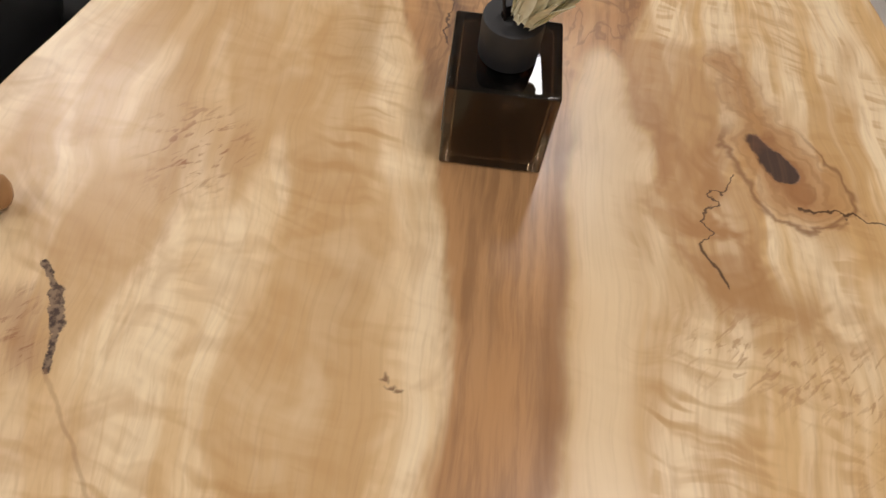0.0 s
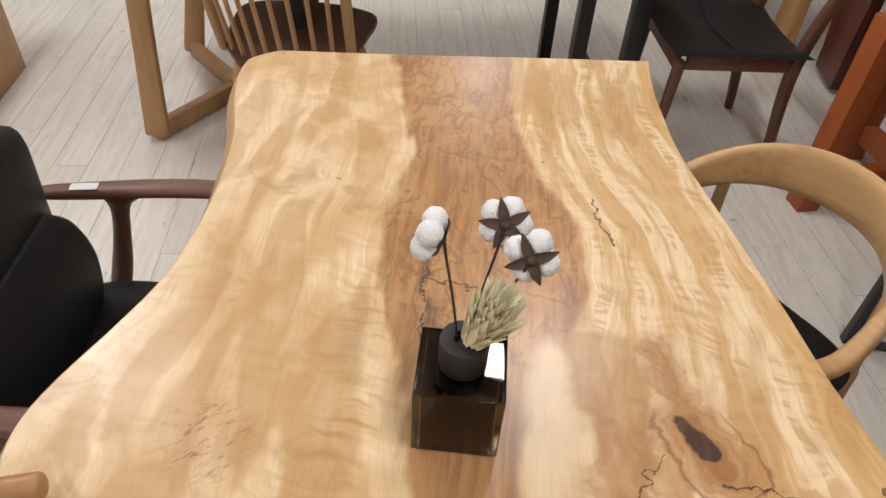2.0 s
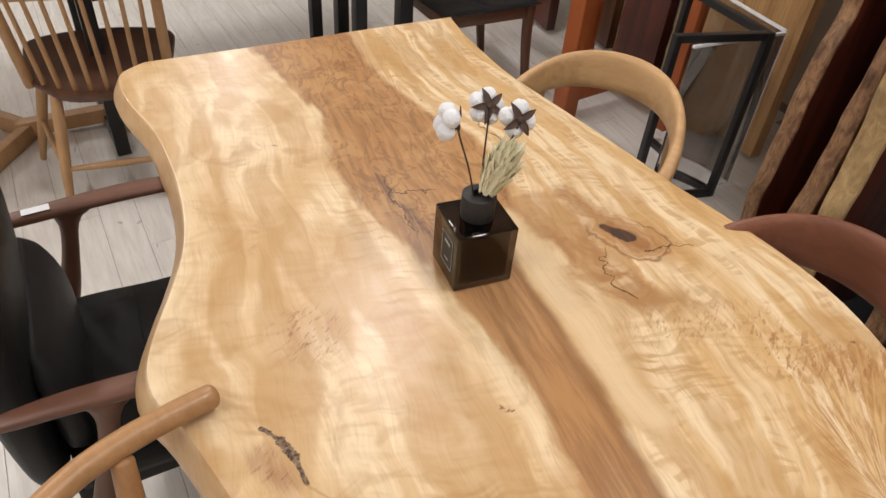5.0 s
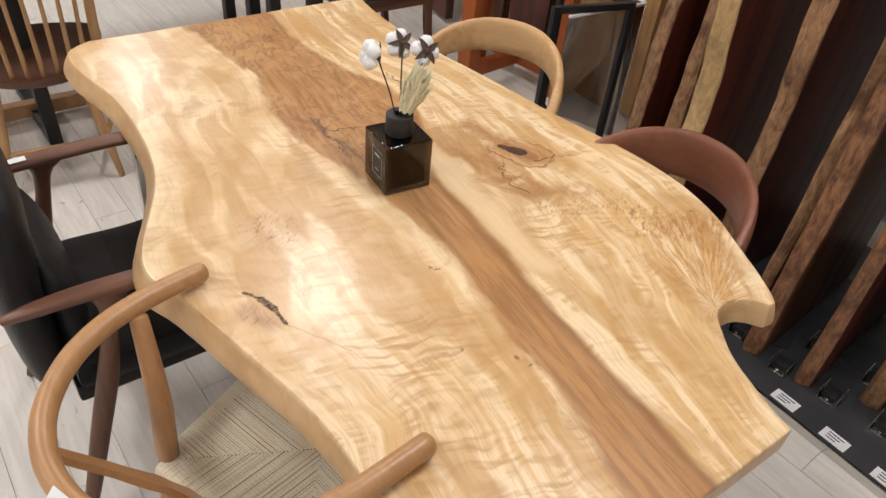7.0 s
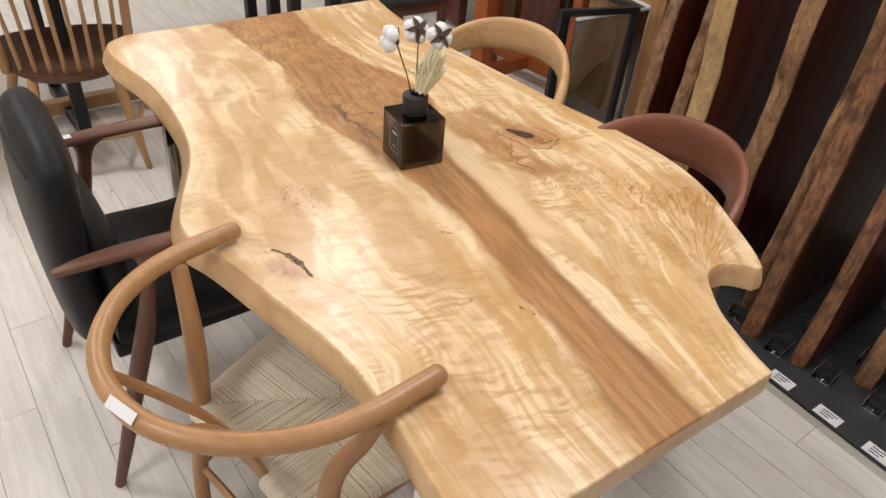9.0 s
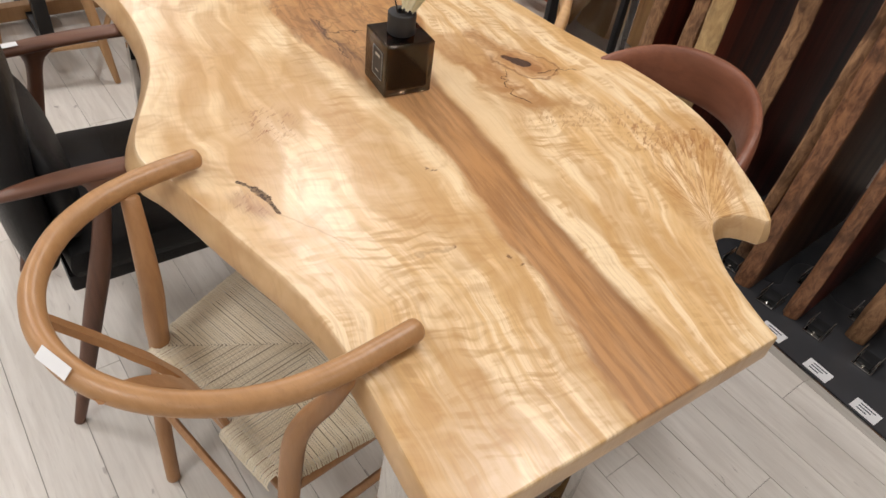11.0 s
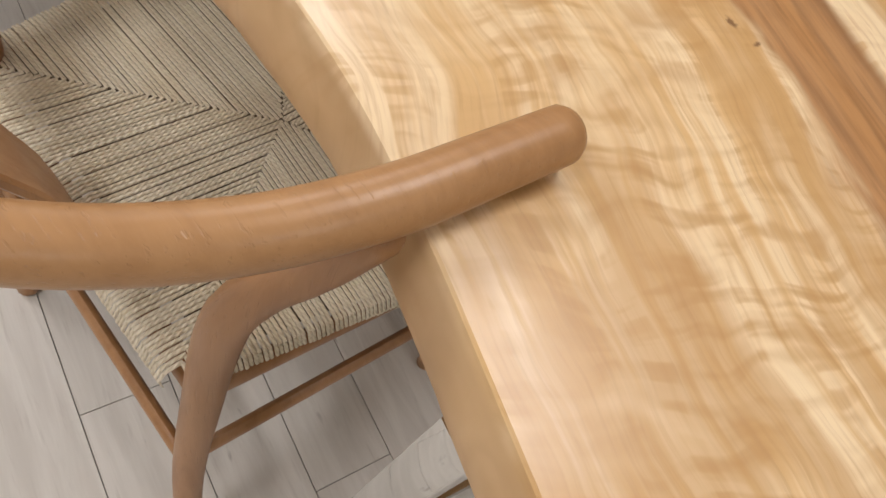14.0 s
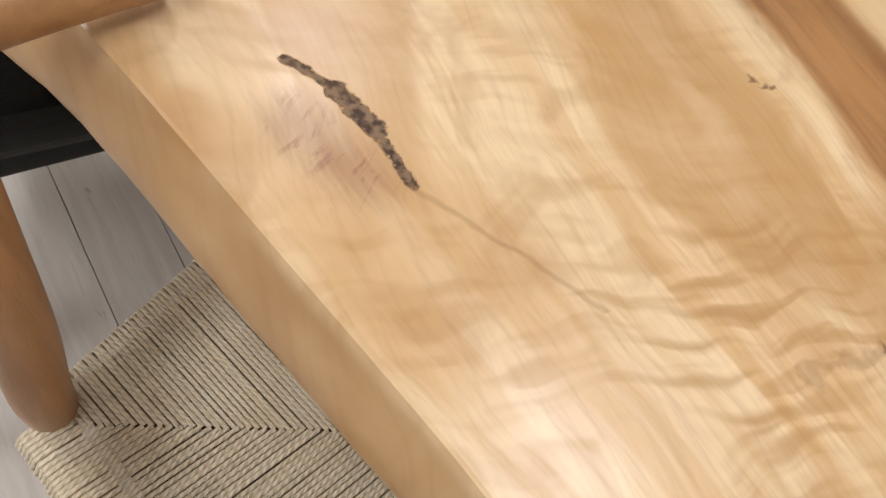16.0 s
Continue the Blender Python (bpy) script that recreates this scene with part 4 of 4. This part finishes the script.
# ---- black iron bench frame under and behind the far table ----
def iron_frame(name, label, m, length, deep, high, bar):
    ob = thing(name, label, "table frame", m=m)
    for x in (bar / 2, length - bar / 2):
        for y in (bar / 2, deep - bar / 2):
            part("leg", box((x, y, high / 2), (bar, bar, high), 0.002), M_IRON, ob)
        part("end_rail", box((x, deep / 2, bar / 2), (bar, deep - 2 * bar - 0.002, bar), 0.002), M_IRON, ob)
        part("end_rail", box((x, deep / 2, high - bar / 2), (bar, deep - 2 * bar - 0.002, bar), 0.002), M_IRON, ob)
    for y in (bar / 2, deep - bar / 2):
        part("long_rail", box((length / 2, y, high - bar / 2), (length - 2 * bar - 0.002, bar, bar), 0.002), M_IRON, ob)
    return ob


iron_frame("iron_table_frame", "black square-tube iron table frame under the slab", pose(-0.60, 2.36, 0, 0, 0, 9.8), 1.05, 0.55, 0.640, 0.050)


# ---- dark dining chair beyond ----
def side_chair(m):
    ob = thing("dining_chair", "dark walnut dining chair with black leather saddle seat", "chair", m=m)
    # local x ahead, y to the left; back at negative x
    for sx, sy in ((0.20, 0.2), (0.20, -0.2)):
        part("front_leg", sweep([(sx + 0.02, sy * 1.05, 0.004, 0.013, 0.013), (sx, sy, 0.40, 0.019, 0.019)], 8, 12, up=(1, 0, 0), power=4), M_WALNUT_Z, ob)
    for sy in (0.2, -0.2):
        part("back_leg", sweep([(-0.24, sy * 1.0, 0.004, 0.014, 0.016), (-0.205, sy, 0.42, 0.018, 0.022), (-0.30, sy, 0.82, 0.013, 0.017)], 20, 12, up=(1, 0, 0), power=4), M_WALNUT_Z, ob)
    for y in (0.2, -0.2):
        part("seat_rail", box((0.0, y, 0.409), (0.36, 0.022, 0.066), 0.004), M_WALNUT, ob)
    for x in (0.205, -0.205):
        part("seat_rail", box((x, 0, 0.395), (0.022, 0.376, 0.05), 0.004), M_WALNUT, ob)
    bm = bmesh.new()
    cols, rows = 25, 25
    for face in (1, 0):
        g = []
        for j in range(rows):
            v = 2 * j / (rows - 1) - 1
            line = []
            for i in range(cols):
                u = 2 * i / (cols - 1) - 1
                rim = max(0.0, 1 - abs(u) ** 9) ** 0.5 * max(0.0, 1 - abs(v) ** 9) ** 0.5
                z = 0.426 + 0.026 * abs(v) ** 2.2 + (0.016 * rim if face else -0.012 * rim)
                if face and abs(u - 0.1) < 0.05:
                    z -= 0.003
                line.append(bm.verts.new((u * 0.232, v * 0.262, z)))
            g.append(line)
        for j in range(rows - 1):
            for i in range(cols - 1):
                bm.faces.new((g[j][i], g[j][i + 1], g[j + 1][i + 1], g[j + 1][i]))
    bmesh.ops.remove_doubles(bm, verts=bm.verts, dist=0.0005)
    part("seat", bm, M_BLACK, ob, "black leather saddle seat")
    part("seat_piping", sweep([(0.03, -0.222, 0.464, 0.0025, 0.0025), (0.035, 0.0, 0.4415, 0.0025, 0.0025), (0.03, 0.222, 0.464, 0.0025, 0.0025)], 24, 8), M_BLACK, ob)
    part("backrest", sweep([(-0.265, -0.215, 0.74, 0.014, 0.085), (-0.31, 0.0, 0.745, 0.014, 0.09), (-0.265, 0.215, 0.74, 0.014, 0.085)], 24, 16, power=3), M_BLACK, ob, "black leather backrest")
    return ob


side_chair(pose(0.905, 2.632, 0, 0, 0, 188))


# ---- orange trestle ----
def orange_trestle(m):
    ob = thing("wooden_trestle", "orange-stained pine table base with square posts and rails", "table base", m=m)
    for x, y in ((0, 0), (0.36, 0.29), (0.36, -0.27)):
        part("post", box((x, y, 0.345), (0.080, 0.080, 0.69), 0.004), M_ORANGE, ob)
    part("rail", box((0.188, 0, 0.595), (0.294, 0.050, 0.075), 0.003), M_ORANGE, ob)
    for z in (0.610, 0.120):
        part("rail", box((0.36, 0.01, z), (0.048, 0.478, 0.075), 0.003), M_ORANGE, ob)
    part("rail", box((0.188, 0, 0.120), (0.294, 0.050, 0.065), 0.003), M_ORANGE, ob)
    return ob


orange_trestle(pose(1.245, 2.215, 0, 0, 0, 14.5))


# ---- black frame with glass sheets ----
def frame_with_glass():
    ob = thing("glass_side_table", "black iron folding frame holding two grey glass sheets", "side table", m=pose(1.53, 1.53, 0))
    b = 0.026
    for a, c in (((-0.335, 0.045), (0.0, 0.0)), ((0.0, 0.0), (-0.01, 0.42))):
        a, c = np.array(a), np.array(c)
        d = c - a
        length, turn = np.linalg.norm(d), math.degrees(math.atan2(d[1], d[0]))
        for z in (b / 2, 0.65):
            part("rail", box((*((a + c) / 2), z), (length - b, b, b), 0.002, (0, 0, turn)), M_IRON, ob)
    for a, c in (((-0.287, 0.014), (0.12, 0.045)), ((0.13, 0.058), (0.135, 0.50))):
        a, c = np.array(a), np.array(c)
        d = c - a
        length, turn, mid = np.linalg.norm(d), math.degrees(math.atan2(d[1], d[0])), (a + c) / 2
        part("glass_sheet", box((*mid, 0.317), (length, 0.008, 0.615), 0.001, (0, 0, turn)), M_GLASS, ob, "grey glass sheet")
        part("glass_edge", box((*mid, 0.630), (length, 0.012, 0.009), 0.0005, (0, 0, turn)), M_PAPER, ob, "white polished edge")
    for x, y in ((-0.335, 0.045), (0, 0), (-0.01, 0.42)):
        part("post", box((x, y, 0.332), (b, b, 0.662), 0.002), M_IRON, ob)
    lab = part("price_label", box((-0.004, 0.25, b + 0.001), (0.018, 0.06, 0.0008), 0), M_PAPER, ob, smooth=False)
    return ob


frame_with_glass()


# ---- plinth and standing slabs ----
def plinth():
    ob = tagged(part("plinth", box((1.687, -0.665, 0.012), (1.0, 3.4, 0.030), 0.002, (0, 0, 6.5)), M_TILE), "glossy black display plinth with silver edge", "plinth", kind="structure")
    part("trim", box((1.181, -0.722, 0.012), (0.006, 3.4, 0.034), 0.001, (0, 0, 6.5)), M_STEEL, ob)
    return ob


def slab_stock(name, light, dark):
    n = Nodes(name)
    v = n.scale(n.coord, (1.0, 1.0, 0.07))
    r = n.random()
    v = n.plus(v, n.join(n.mul(r, 5.0), n.mul(r, 9.0), 0.0))
    wob = n.plus(v, n.scale(n.noise(v, 4.0, 2.0, colour=True), (0.12, 0.12, 0.0)))
    a = n.noise(wob, 14.0, 4.0, 0.6)
    b = n.noise(wob, 75.0, 3.0, 0.6)
    c = n.mix(n.step(a, 0.35, 0.65), light, dark)
    c = n.mix(n.mul(n.step(b, 0.5, 0.75), 0.5), c, tuple(k * 0.45 for k in dark))
    return n.done(c, n.add(0.27, n.mul(a, 0.15)), b, 0.0005)


def bark_stock(name, light, dark):
    n = Nodes(name)
    v = n.scale(n.coord, (1.0, 1.0, 0.35))
    a = n.noise(v, 60.0, 5.0, 0.7, warp=0.8)
    b = n.noise(n.coord, 11.0, 3.0)
    c = n.mix(n.step(a, 0.22, 0.75), dark, light)
    c = n.mix(n.mul(n.step(b, 0.45, 0.75), 0.7), c, tuple(k * 0.4 for k in dark))
    return n.done(c, n.add(0.30, n.mul(b, 0.35)), n.add(a, b), 0.0022)


S_RED = slab_stock("dark_red_slab", (0.135, 0.026, 0.013), (0.050, 0.010, 0.006))
S_BROWN = slab_stock("brown_slab", (0.17, 0.068, 0.026), (0.075, 0.027, 0.011))
S_PALE = slab_stock("pale_slab", (0.66, 0.45, 0.21), (0.50, 0.30, 0.13))
S_TAN = slab_stock("tan_slab", (0.56, 0.33, 0.14), (0.38, 0.20, 0.078))
B_BARK = bark_stock("bark_brown", (0.46, 0.26, 0.13), (0.12, 0.052, 0.026))
B_RED = bark_stock("bark_red", (0.42, 0.20, 0.095), (0.075, 0.026, 0.014))
B_PALE = bark_stock("bark_pale", (0.66, 0.46, 0.22), (0.40, 0.24, 0.10))


def standing_slab(x, y, thick, deep, high, face, rim, turn, seed, label, lean=0.0):
    """A plank that stands on end; its live edge faces the aisle."""
    ob = thing("wood_slab", label, "wood slab", "standing wood slabs", pose(x, y, 0.029, lean, 0, turn))
    r = np.random.RandomState(seed)
    rows = 44
    zs = np.linspace(0, high, rows)
    ph = r.uniform(0, 6, 8)
    amp = r.uniform(0.5, 1.2)
    ed = amp * (0.020 * np.sin(zs * 2.3 + ph[0]) + 0.012 * np.sin(zs * 6.1 + ph[1]) + 0.006 * np.sin(zs * 15 + ph[2]) + 0.003 * np.sin(zs * 41 + ph[3]))
    for name, mat, lo, hi in (("board", face, 0.016, deep), ("live_edge", rim, 0.0, 0.0155)):
        bm = bmesh.new()
        rings = []
        for i, z in enumerate(zs):
            a, w = ed[i], thick / 2 * (1 + 0.06 * math.sin(z * 9 + ph[4]))
            if name == "board":
                pts = [(a + lo, -w), (hi, -w), (hi, w), (a + lo, w)]
            else:
                bump = 0.005 * math.sin(z * 27 + ph[5]) + r.uniform(-0.0015, 0.0015)
                pts = [(a + hi, -w), (a + hi, w), (a + 0.008, w * 0.97), (a - 0.002 + bump, w * 0.55), (a + bump * 0.5, -w * 0.3), (a + 0.009 + bump * 0.4, -w * 0.93)]
            rings.append([bm.verts.new((px, py, z)) for px, py in pts])
        n = len(rings[0])
        for p, q in zip(rings, rings[1:]):
            for k in range(n):
                bm.faces.new((p[k], p[(k + 1) % n], q[(k + 1) % n], q[k]))
        bm.faces.new(rings[0][::-1])
        bm.faces.new(rings[-1])
        part(name, bm, mat, ob, "rough live edge with bark" if name == "live_edge" else "")
    return ob


plinth()
SLABS = [
    # x, y, thickness, depth, height, face, edge, turn, label
    (1.30, -0.36, 0.06, 0.55, 2.0, S_BROWN, B_BARK, 12, "brown walnut slab with bark edge standing on end"),
    (1.30, -0.18, 0.05, 0.55, 1.9, S_RED, B_BARK, 12, "dark red slab with rough bark edge standing on end"),
    (1.315, 0.015, 0.055, 0.55, 1.95, S_BROWN, B_BARK, 12, "brown walnut slab with bark edge standing on end"),
    (1.225, 0.165, 0.045, 0.62, 2.0, S_RED, B_RED, 12, "dark red slab with rough bark edge standing on end"),
    (1.185, 0.325, 0.055, 0.62, 2.05, S_BROWN, B_RED, 12, "brown slab with a shiny reddish live edge"),
    (1.27, 0.415, 0.040, 0.55, 1.9, S_RED, B_BARK, 12, "dark red slab with a narrow bark edge"),
    (1.255, 0.600, 0.060, 0.60, 2.0, S_RED, B_BARK, 10, "dark red slab with a grey-brown live edge"),
    (1.26, 0.865, 0.070, 0.62, 2.0, S_RED, B_PALE, 8, "dark slab with a pale yellow sapwood edge"),
    (1.275, 0.950, 0.055, 0.60, 1.9, S_BROWN, B_BARK, 8, "brown slab with a knobbly live edge"),
    (1.285, 1.125, 0.050, 0.60, 1.95, S_RED, B_BARK, 4, "dark red slab with flaking grey bark edge"),
    (1.80, 1.35, 0.05, 0.45, 1.9, S_TAN, B_PALE, -6, "tan slab standing behind the glass"),
]
for k, (x, y, th, dp, hi, fm, rm, turn, label) in enumerate(SLABS):
    standing_slab(x, y, th, dp, hi, fm, rm, turn, 20 + k, label)
BOARDS = [
    # boards that lean with their broad faces to the aisle
    (1.86, 1.98, 0.30, S_TAN, B_PALE, -88, "tan board leaning with its broad face out"),
    (1.86, 2.36, 0.36, S_PALE, B_BARK, -88, "pale board with dark streak leaning on the wall"),
    (1.84, 2.74, 0.33, S_RED, B_RED, -88, "dark red board leaning on the wall"),
    (1.82, 3.06, 0.28, S_BROWN, B_BARK, -90, "tan live-edge board leaning on the wall"),
    (1.62, 3.34, 0.28, S_RED, B_PALE, -92, "dark board with pale sapwood edge"),
    (1.48, 3.62, 0.24, S_TAN, B_BARK, -92, "pale bark-edged board standing on the floor"),
    (1.35, 3.98, 0.34, S_RED, B_RED, -95, "dark red board standing on the floor"),
    (1.22, 4.36, 0.36, S_BROWN, B_PALE, -95, "tan board standing on the floor"),
]
for k, (x, y, w, fm, rm, turn, label) in enumerate(BOARDS):
    standing_slab(x, y, 0.05, w, 1.9, fm, rm, turn, 50 + k, label)


# ---- slab holders and price cards on the plinth ----
def slab_holder(x, y, turn):
    ob = thing("slab_holder", "small steel bracket clamping a slab on the plinth", "bracket", "slab holders", pose(x, y, 0.0275, 0, 0, turn))
    part("base", box((0, 0, 0.003), (0.075, 0.060, 0.005), 0.001), M_STEEL, ob)
    for s in (1, -1):
        part("cheek", box((0.0, s * 0.027, 0.0215), (0.072, 0.004, 0.030), 0.001), M_STEEL, ob)
    part("bolt", lathe([(0.005, 0), (0.005, 0.006), (0.003, 0.008)], 12, (-0.028, 0, 0.006)), M_STEEL, ob)
    part("block", box((0.0, 0, 0.016), (0.045, 0.044, 0.020), 0.002), M_IRON, ob)
    return ob


for x, y in ((1.215, 0.235), (1.26, 0.09), (1.30, -0.055), (1.22, 0.40), (1.40, 0.24), (1.44, 0.07), (1.31, -0.25)):
    slab_holder(x, y, 12)
for k, y in enumerate((0.138, -0.017, -0.167, -0.32)):
    card = thing("price_card", "small white printed price card on the plinth edge", "label", "price cards", pose(1.124 - 0.105 * (y - 0.138), y, 0.0278, 0, 0, 6.5))
    part("card", box((0, 0, 0.0006), (0.045, 0.075, 0.0009), 0), M_PAPER, card, smooth=False)
    for i in range(3):
        part("print", box((0.012 - 0.011 * i, 0.004 * i, 0.0013), (0.004, 0.045 - 0.008 * i, 0.0004), 0), M_INK, card, smooth=False)


# ---- pieces at the far left ----
def panel_table(m):
    ob = thing("panel_table", "natural wood table with a broad panel leg", "table", m=m)
    part("panel_leg", box((0, 0, 0.32), (0.06, 0.62, 0.64), 0.006), M_OAK, ob, "broad oak panel leg")
    part("tabletop", box((-0.55, 0, 0.67), (1.3, 0.8, 0.05), 0.008), M_FARTOP, ob)
    part("panel_leg", box((-1.1, 0, 0.32), (0.06, 0.62, 0.64), 0.006), M_OAK, ob, "broad oak panel leg")
    return ob


panel_table(pose(-1.81, 2.310, 0, 0, 0, 11))


# ---- bottle with dried flowers ----
def bottle():
    ob = thing("diffuser_bottle", "square smoked-brown glass bottle with black cap on the table", "bottle", m=pose(0.1125, 0.6825, 0.7005, 0, 0, 1))
    glass = box((0, 0, 0.0575), (0.108, 0.104, 0.115), 0.004, segments=3)
    inner = box((0, 0, 0.0595), (0.092, 0.088, 0.099), 0.006, segments=3)
    bmesh.ops.reverse_faces(inner, faces=inner.faces[:])
    merge(glass, inner)
    me = bpy.data.meshes.new("glass_body")
    for f in glass.faces:
        f.smooth = True
    glass.to_mesh(me)
    glass.free()
    me.materials.append(M_SMOKE)
    g = new("glass_body", me)
    g.parent = ob
    me.set_sharp_from_angle(angle=radians(38))
    tagged(g, "smoked brown glass cube")
    part("liquid", box((0, 0, 0.026), (0.0905, 0.0865, 0.030), 0.005), glass_material("brown_oil", (0.30, 0.19, 0.08)), ob, "brown fragrance oil")
    cap = lathe([(0.0255, 0.1155), (0.0285, 0.1165), (0.0290, 0.119), (0.0290, 0.156), (0.0285, 0.1585), (0.0265, 0.160), (0.0125, 0.160), (0.0115, 0.158), (0.0115, 0.150)], 40)
    part("cap", cap, M_CAP, ob, "matt black cylindrical cap")
    part("neck", lathe([(0.017, 0.085), (0.017, 0.1150)], 24), M_CAP, ob)
    # label plate with a thin border and bars for the unreadable print
    lab = part("label_plate", box((-0.0546, -0.012, 0.062), (0.0006, 0.044, 0.062), 0), M_CAP, ob, "small dark label plate", smooth=False)
    for cy, cz, sy, sz in ((-0.012, 0.0925, 0.044, 0.0008), (-0.012, 0.0315, 0.044, 0.0008), (-0.0338, 0.062, 0.0008, 0.060), (0.0098, 0.062, 0.0008, 0.060)):
        part("label_border", box((-0.0551, cy, cz), (0.0005, sy, sz), 0), M_LINE, ob, smooth=False)
    part("print", box((-0.0551, -0.012, 0.079), (0.0005, 0.022, 0.005), 0), M_LINE, ob, smooth=False)
    part("print", box((-0.0551, -0.012, 0.045), (0.0005, 0.015, 0.0018), 0), M_LINE, ob, smooth=False)
    return ob


M_LINE = plain("silver_print", (0.45, 0.45, 0.43), 0.4)
bottle()


def leaf(base, axis, out, length, width, bm, curl=0.25, thick=0.0006):
    """A pointed husk from base along axis, cupped towards out."""
    axis, out = Vector(axis).normalized(), Vector(out).normalized()
    side = axis.cross(out).normalized()
    rows = []
    for k in range(7):
        t = k / 6
        w = width * max(0.0, math.sin(math.pi * min(1, 0.18 + 0.82 * t))) ** 0.8 * (1 - t) ** 0.15 + 0.0004
        c = Vector(base) + axis * (length * t) + out * (length * curl * t * t)
        rows.append([bm.verts.new(c + side * (w * s) - out * (abs(s) ** 2 * w * 0.35 * -1)) for s in (-1, -0.5, 0, 0.5, 1)] + [bm.verts.new(c - out * thick * 2)])
    for a, b in zip(rows, rows[1:]):
        for i in range(4):
            bm.faces.new((a[i], a[i + 1], b[i + 1], b[i]))
        bm.faces.new((a[4], a[5], b[5], b[4]))
        bm.faces.new((a[5], a[0], b[0], b[5]))


def cotton(centre, face, roll, root):
    """An opened boll: white locks held by dark bracts, on a stem."""
    ob = thing("cotton_stem", "dried cotton stem with white fluff and dark brown bracts", "dried flower", "cotton stems", pose(*root))
    c = Vector(centre) - Vector(root)
    f = Vector(face).normalized()
    a = f.orthogonal().normalized()
    b = f.cross(a)
    locks = 5 if roll % 2 else 4
    for k in range(locks):
        w = 2 * math.pi * k / locks + roll
        d = a * math.cos(w) + b * math.sin(w)
        bm = bmesh.new()
        bmesh.ops.create_icosphere(bm, subdivisions=3, radius=0.0148)
        for v in bm.verts:
            n = v.co.normalized()
            v.co *= 1 + 0.10 * noise.noise(n * 2.2 + d * 5) + 0.03 * noise.noise(n * 9)
        bmesh.ops.translate(bm, vec=c + d * 0.0165 - f * 0.002, verts=bm.verts)
        part("cotton_lock", bm, M_COTTON, ob)
    for k in range(locks):
        w = 2 * math.pi * (k + 0.5) / locks + roll
        d = a * math.cos(w) + b * math.sin(w)
        bm = bmesh.new()
        leaf(c + f * 0.011, d * 0.95 + f * 0.30, f * 1.0, 0.032, 0.0062, bm, curl=-0.35)
        part("bract", bm, M_BRACT, ob)
    bm = bmesh.new()
    bmesh.ops.create_icosphere(bm, subdivisions=2, radius=0.006)
    bmesh.ops.translate(bm, vec=c + f * 0.012, verts=bm.verts)
    part("calyx", bm, M_BRACT, ob)
    s = c + f * 0.015
    part("stem", sweep([(0, 0, 0, 0.0016, 0.0016), (s.x * 0.35, s.y * 0.35, s.z * 0.42, 0.0016, 0.0016), (s.x * 0.8, s.y * 0.8, s.z * 0.8, 0.0016, 0.0016), (s.x, s.y, s.z, 0.0022, 0.0022)], 20, 8, up=(1, 0, 0)), M_STEM, ob)
    return ob


cotton((0.064, 0.723, 0.976), (0.80, -0.10, -0.25), 0, (0.104, 0.684, 0.853))
cotton((0.143, 0.757, 0.975), (0.0, -0.80, 0.45), 1, (0.115, 0.689, 0.853))
cotton((0.173, 0.703, 0.978), (-0.10, -0.85, 0.35), 2, (0.118, 0.681, 0.853))


def straw_cone():
    root, tip = Vector((0.116, 0.677, 0.853)), Vector((0.150, 0.668, 0.952))
    ob = thing("dried_flower_head", "bleached straw-coloured dried flower head with pointed husks", "dried flower", m=pose(*root))
    ax = (tip - root)
    length = ax.length
    ax.normalize()
    a = ax.orthogonal().normalized()
    b = ax.cross(a)
    rng = random.Random(5)
    part("stem", rod((0, 0, 0), tuple(ax * 0.02), 0.003), M_STEM, ob)
    for k in range(130):
        t = (k / 130) ** 0.9
        w = k * 2.39996
        d = a * math.cos(w) + b * math.sin(w)
        r = 0.0170 * math.sin(math.pi * (0.22 + 0.62 * t)) * (1 - 0.35 * t)
        base = ax * (length * (0.10 + 0.62 * t)) + d * r
        bm = bmesh.new()
        leaf(base, ax + d * rng.uniform(0.0, 0.34), d, rng.uniform(0.038, 0.054), rng.uniform(0.0040, 0.0068), bm, curl=rng.uniform(-0.10, 0.20))
        part("husk", bm, M_STRAW, ob)
    return ob


straw_cone()


# ---- floor planks ----
def planks():
    wide, long, gap = 0.118, 0.92, 0.0016
    bm = box((0, 0, 0), (wide - gap, long - gap, 0.004), 0.0)
    me = mesh_of("plank", bm, M_PLANK, smooth=False)
    turn = radians(9.5)
    ux, uy = Vector((math.cos(turn), math.sin(turn))), Vector((-math.sin(turn), math.cos(turn)))
    origin = Vector((-0.476, 0.161))
    count = 0
    rest = bmesh.new()
    for i in range(-48, 32):
        shift = (i * 0.377) % 1.0 * long
        for j in range(-7, 12):
            c = origin + ux * (wide * (i + 0.5)) + uy * (long * (j + 0.5) + shift)
            if not (-5.2 < c.x < 2.3 and -4.2 < c.y < 8.2):
                continue
            m = Matrix.Translation((c.x, c.y, -0.002)) @ Matrix.Rotation(turn, 4, "Z")
            if -2.3 < c.x < 1.15 and -0.9 < c.y < 4.2 and count < 300:
                ob = new("plank", me)
                ob.parent = FLOOR
                ob.matrix_basis = m
                count += 1
            else:
                q = [m @ Vector((sx * (wide - gap) / 2, sy * (long - gap) / 2, 0.002)) for sx, sy in ((-1, -1), (1, -1), (1, 1), (-1, 1))]
                rest.faces.new([rest.verts.new(v) for v in q])
    tagged(part("far_planks", rest, M_PLANK, FLOOR, smooth=False), kind="stuff")


planks()
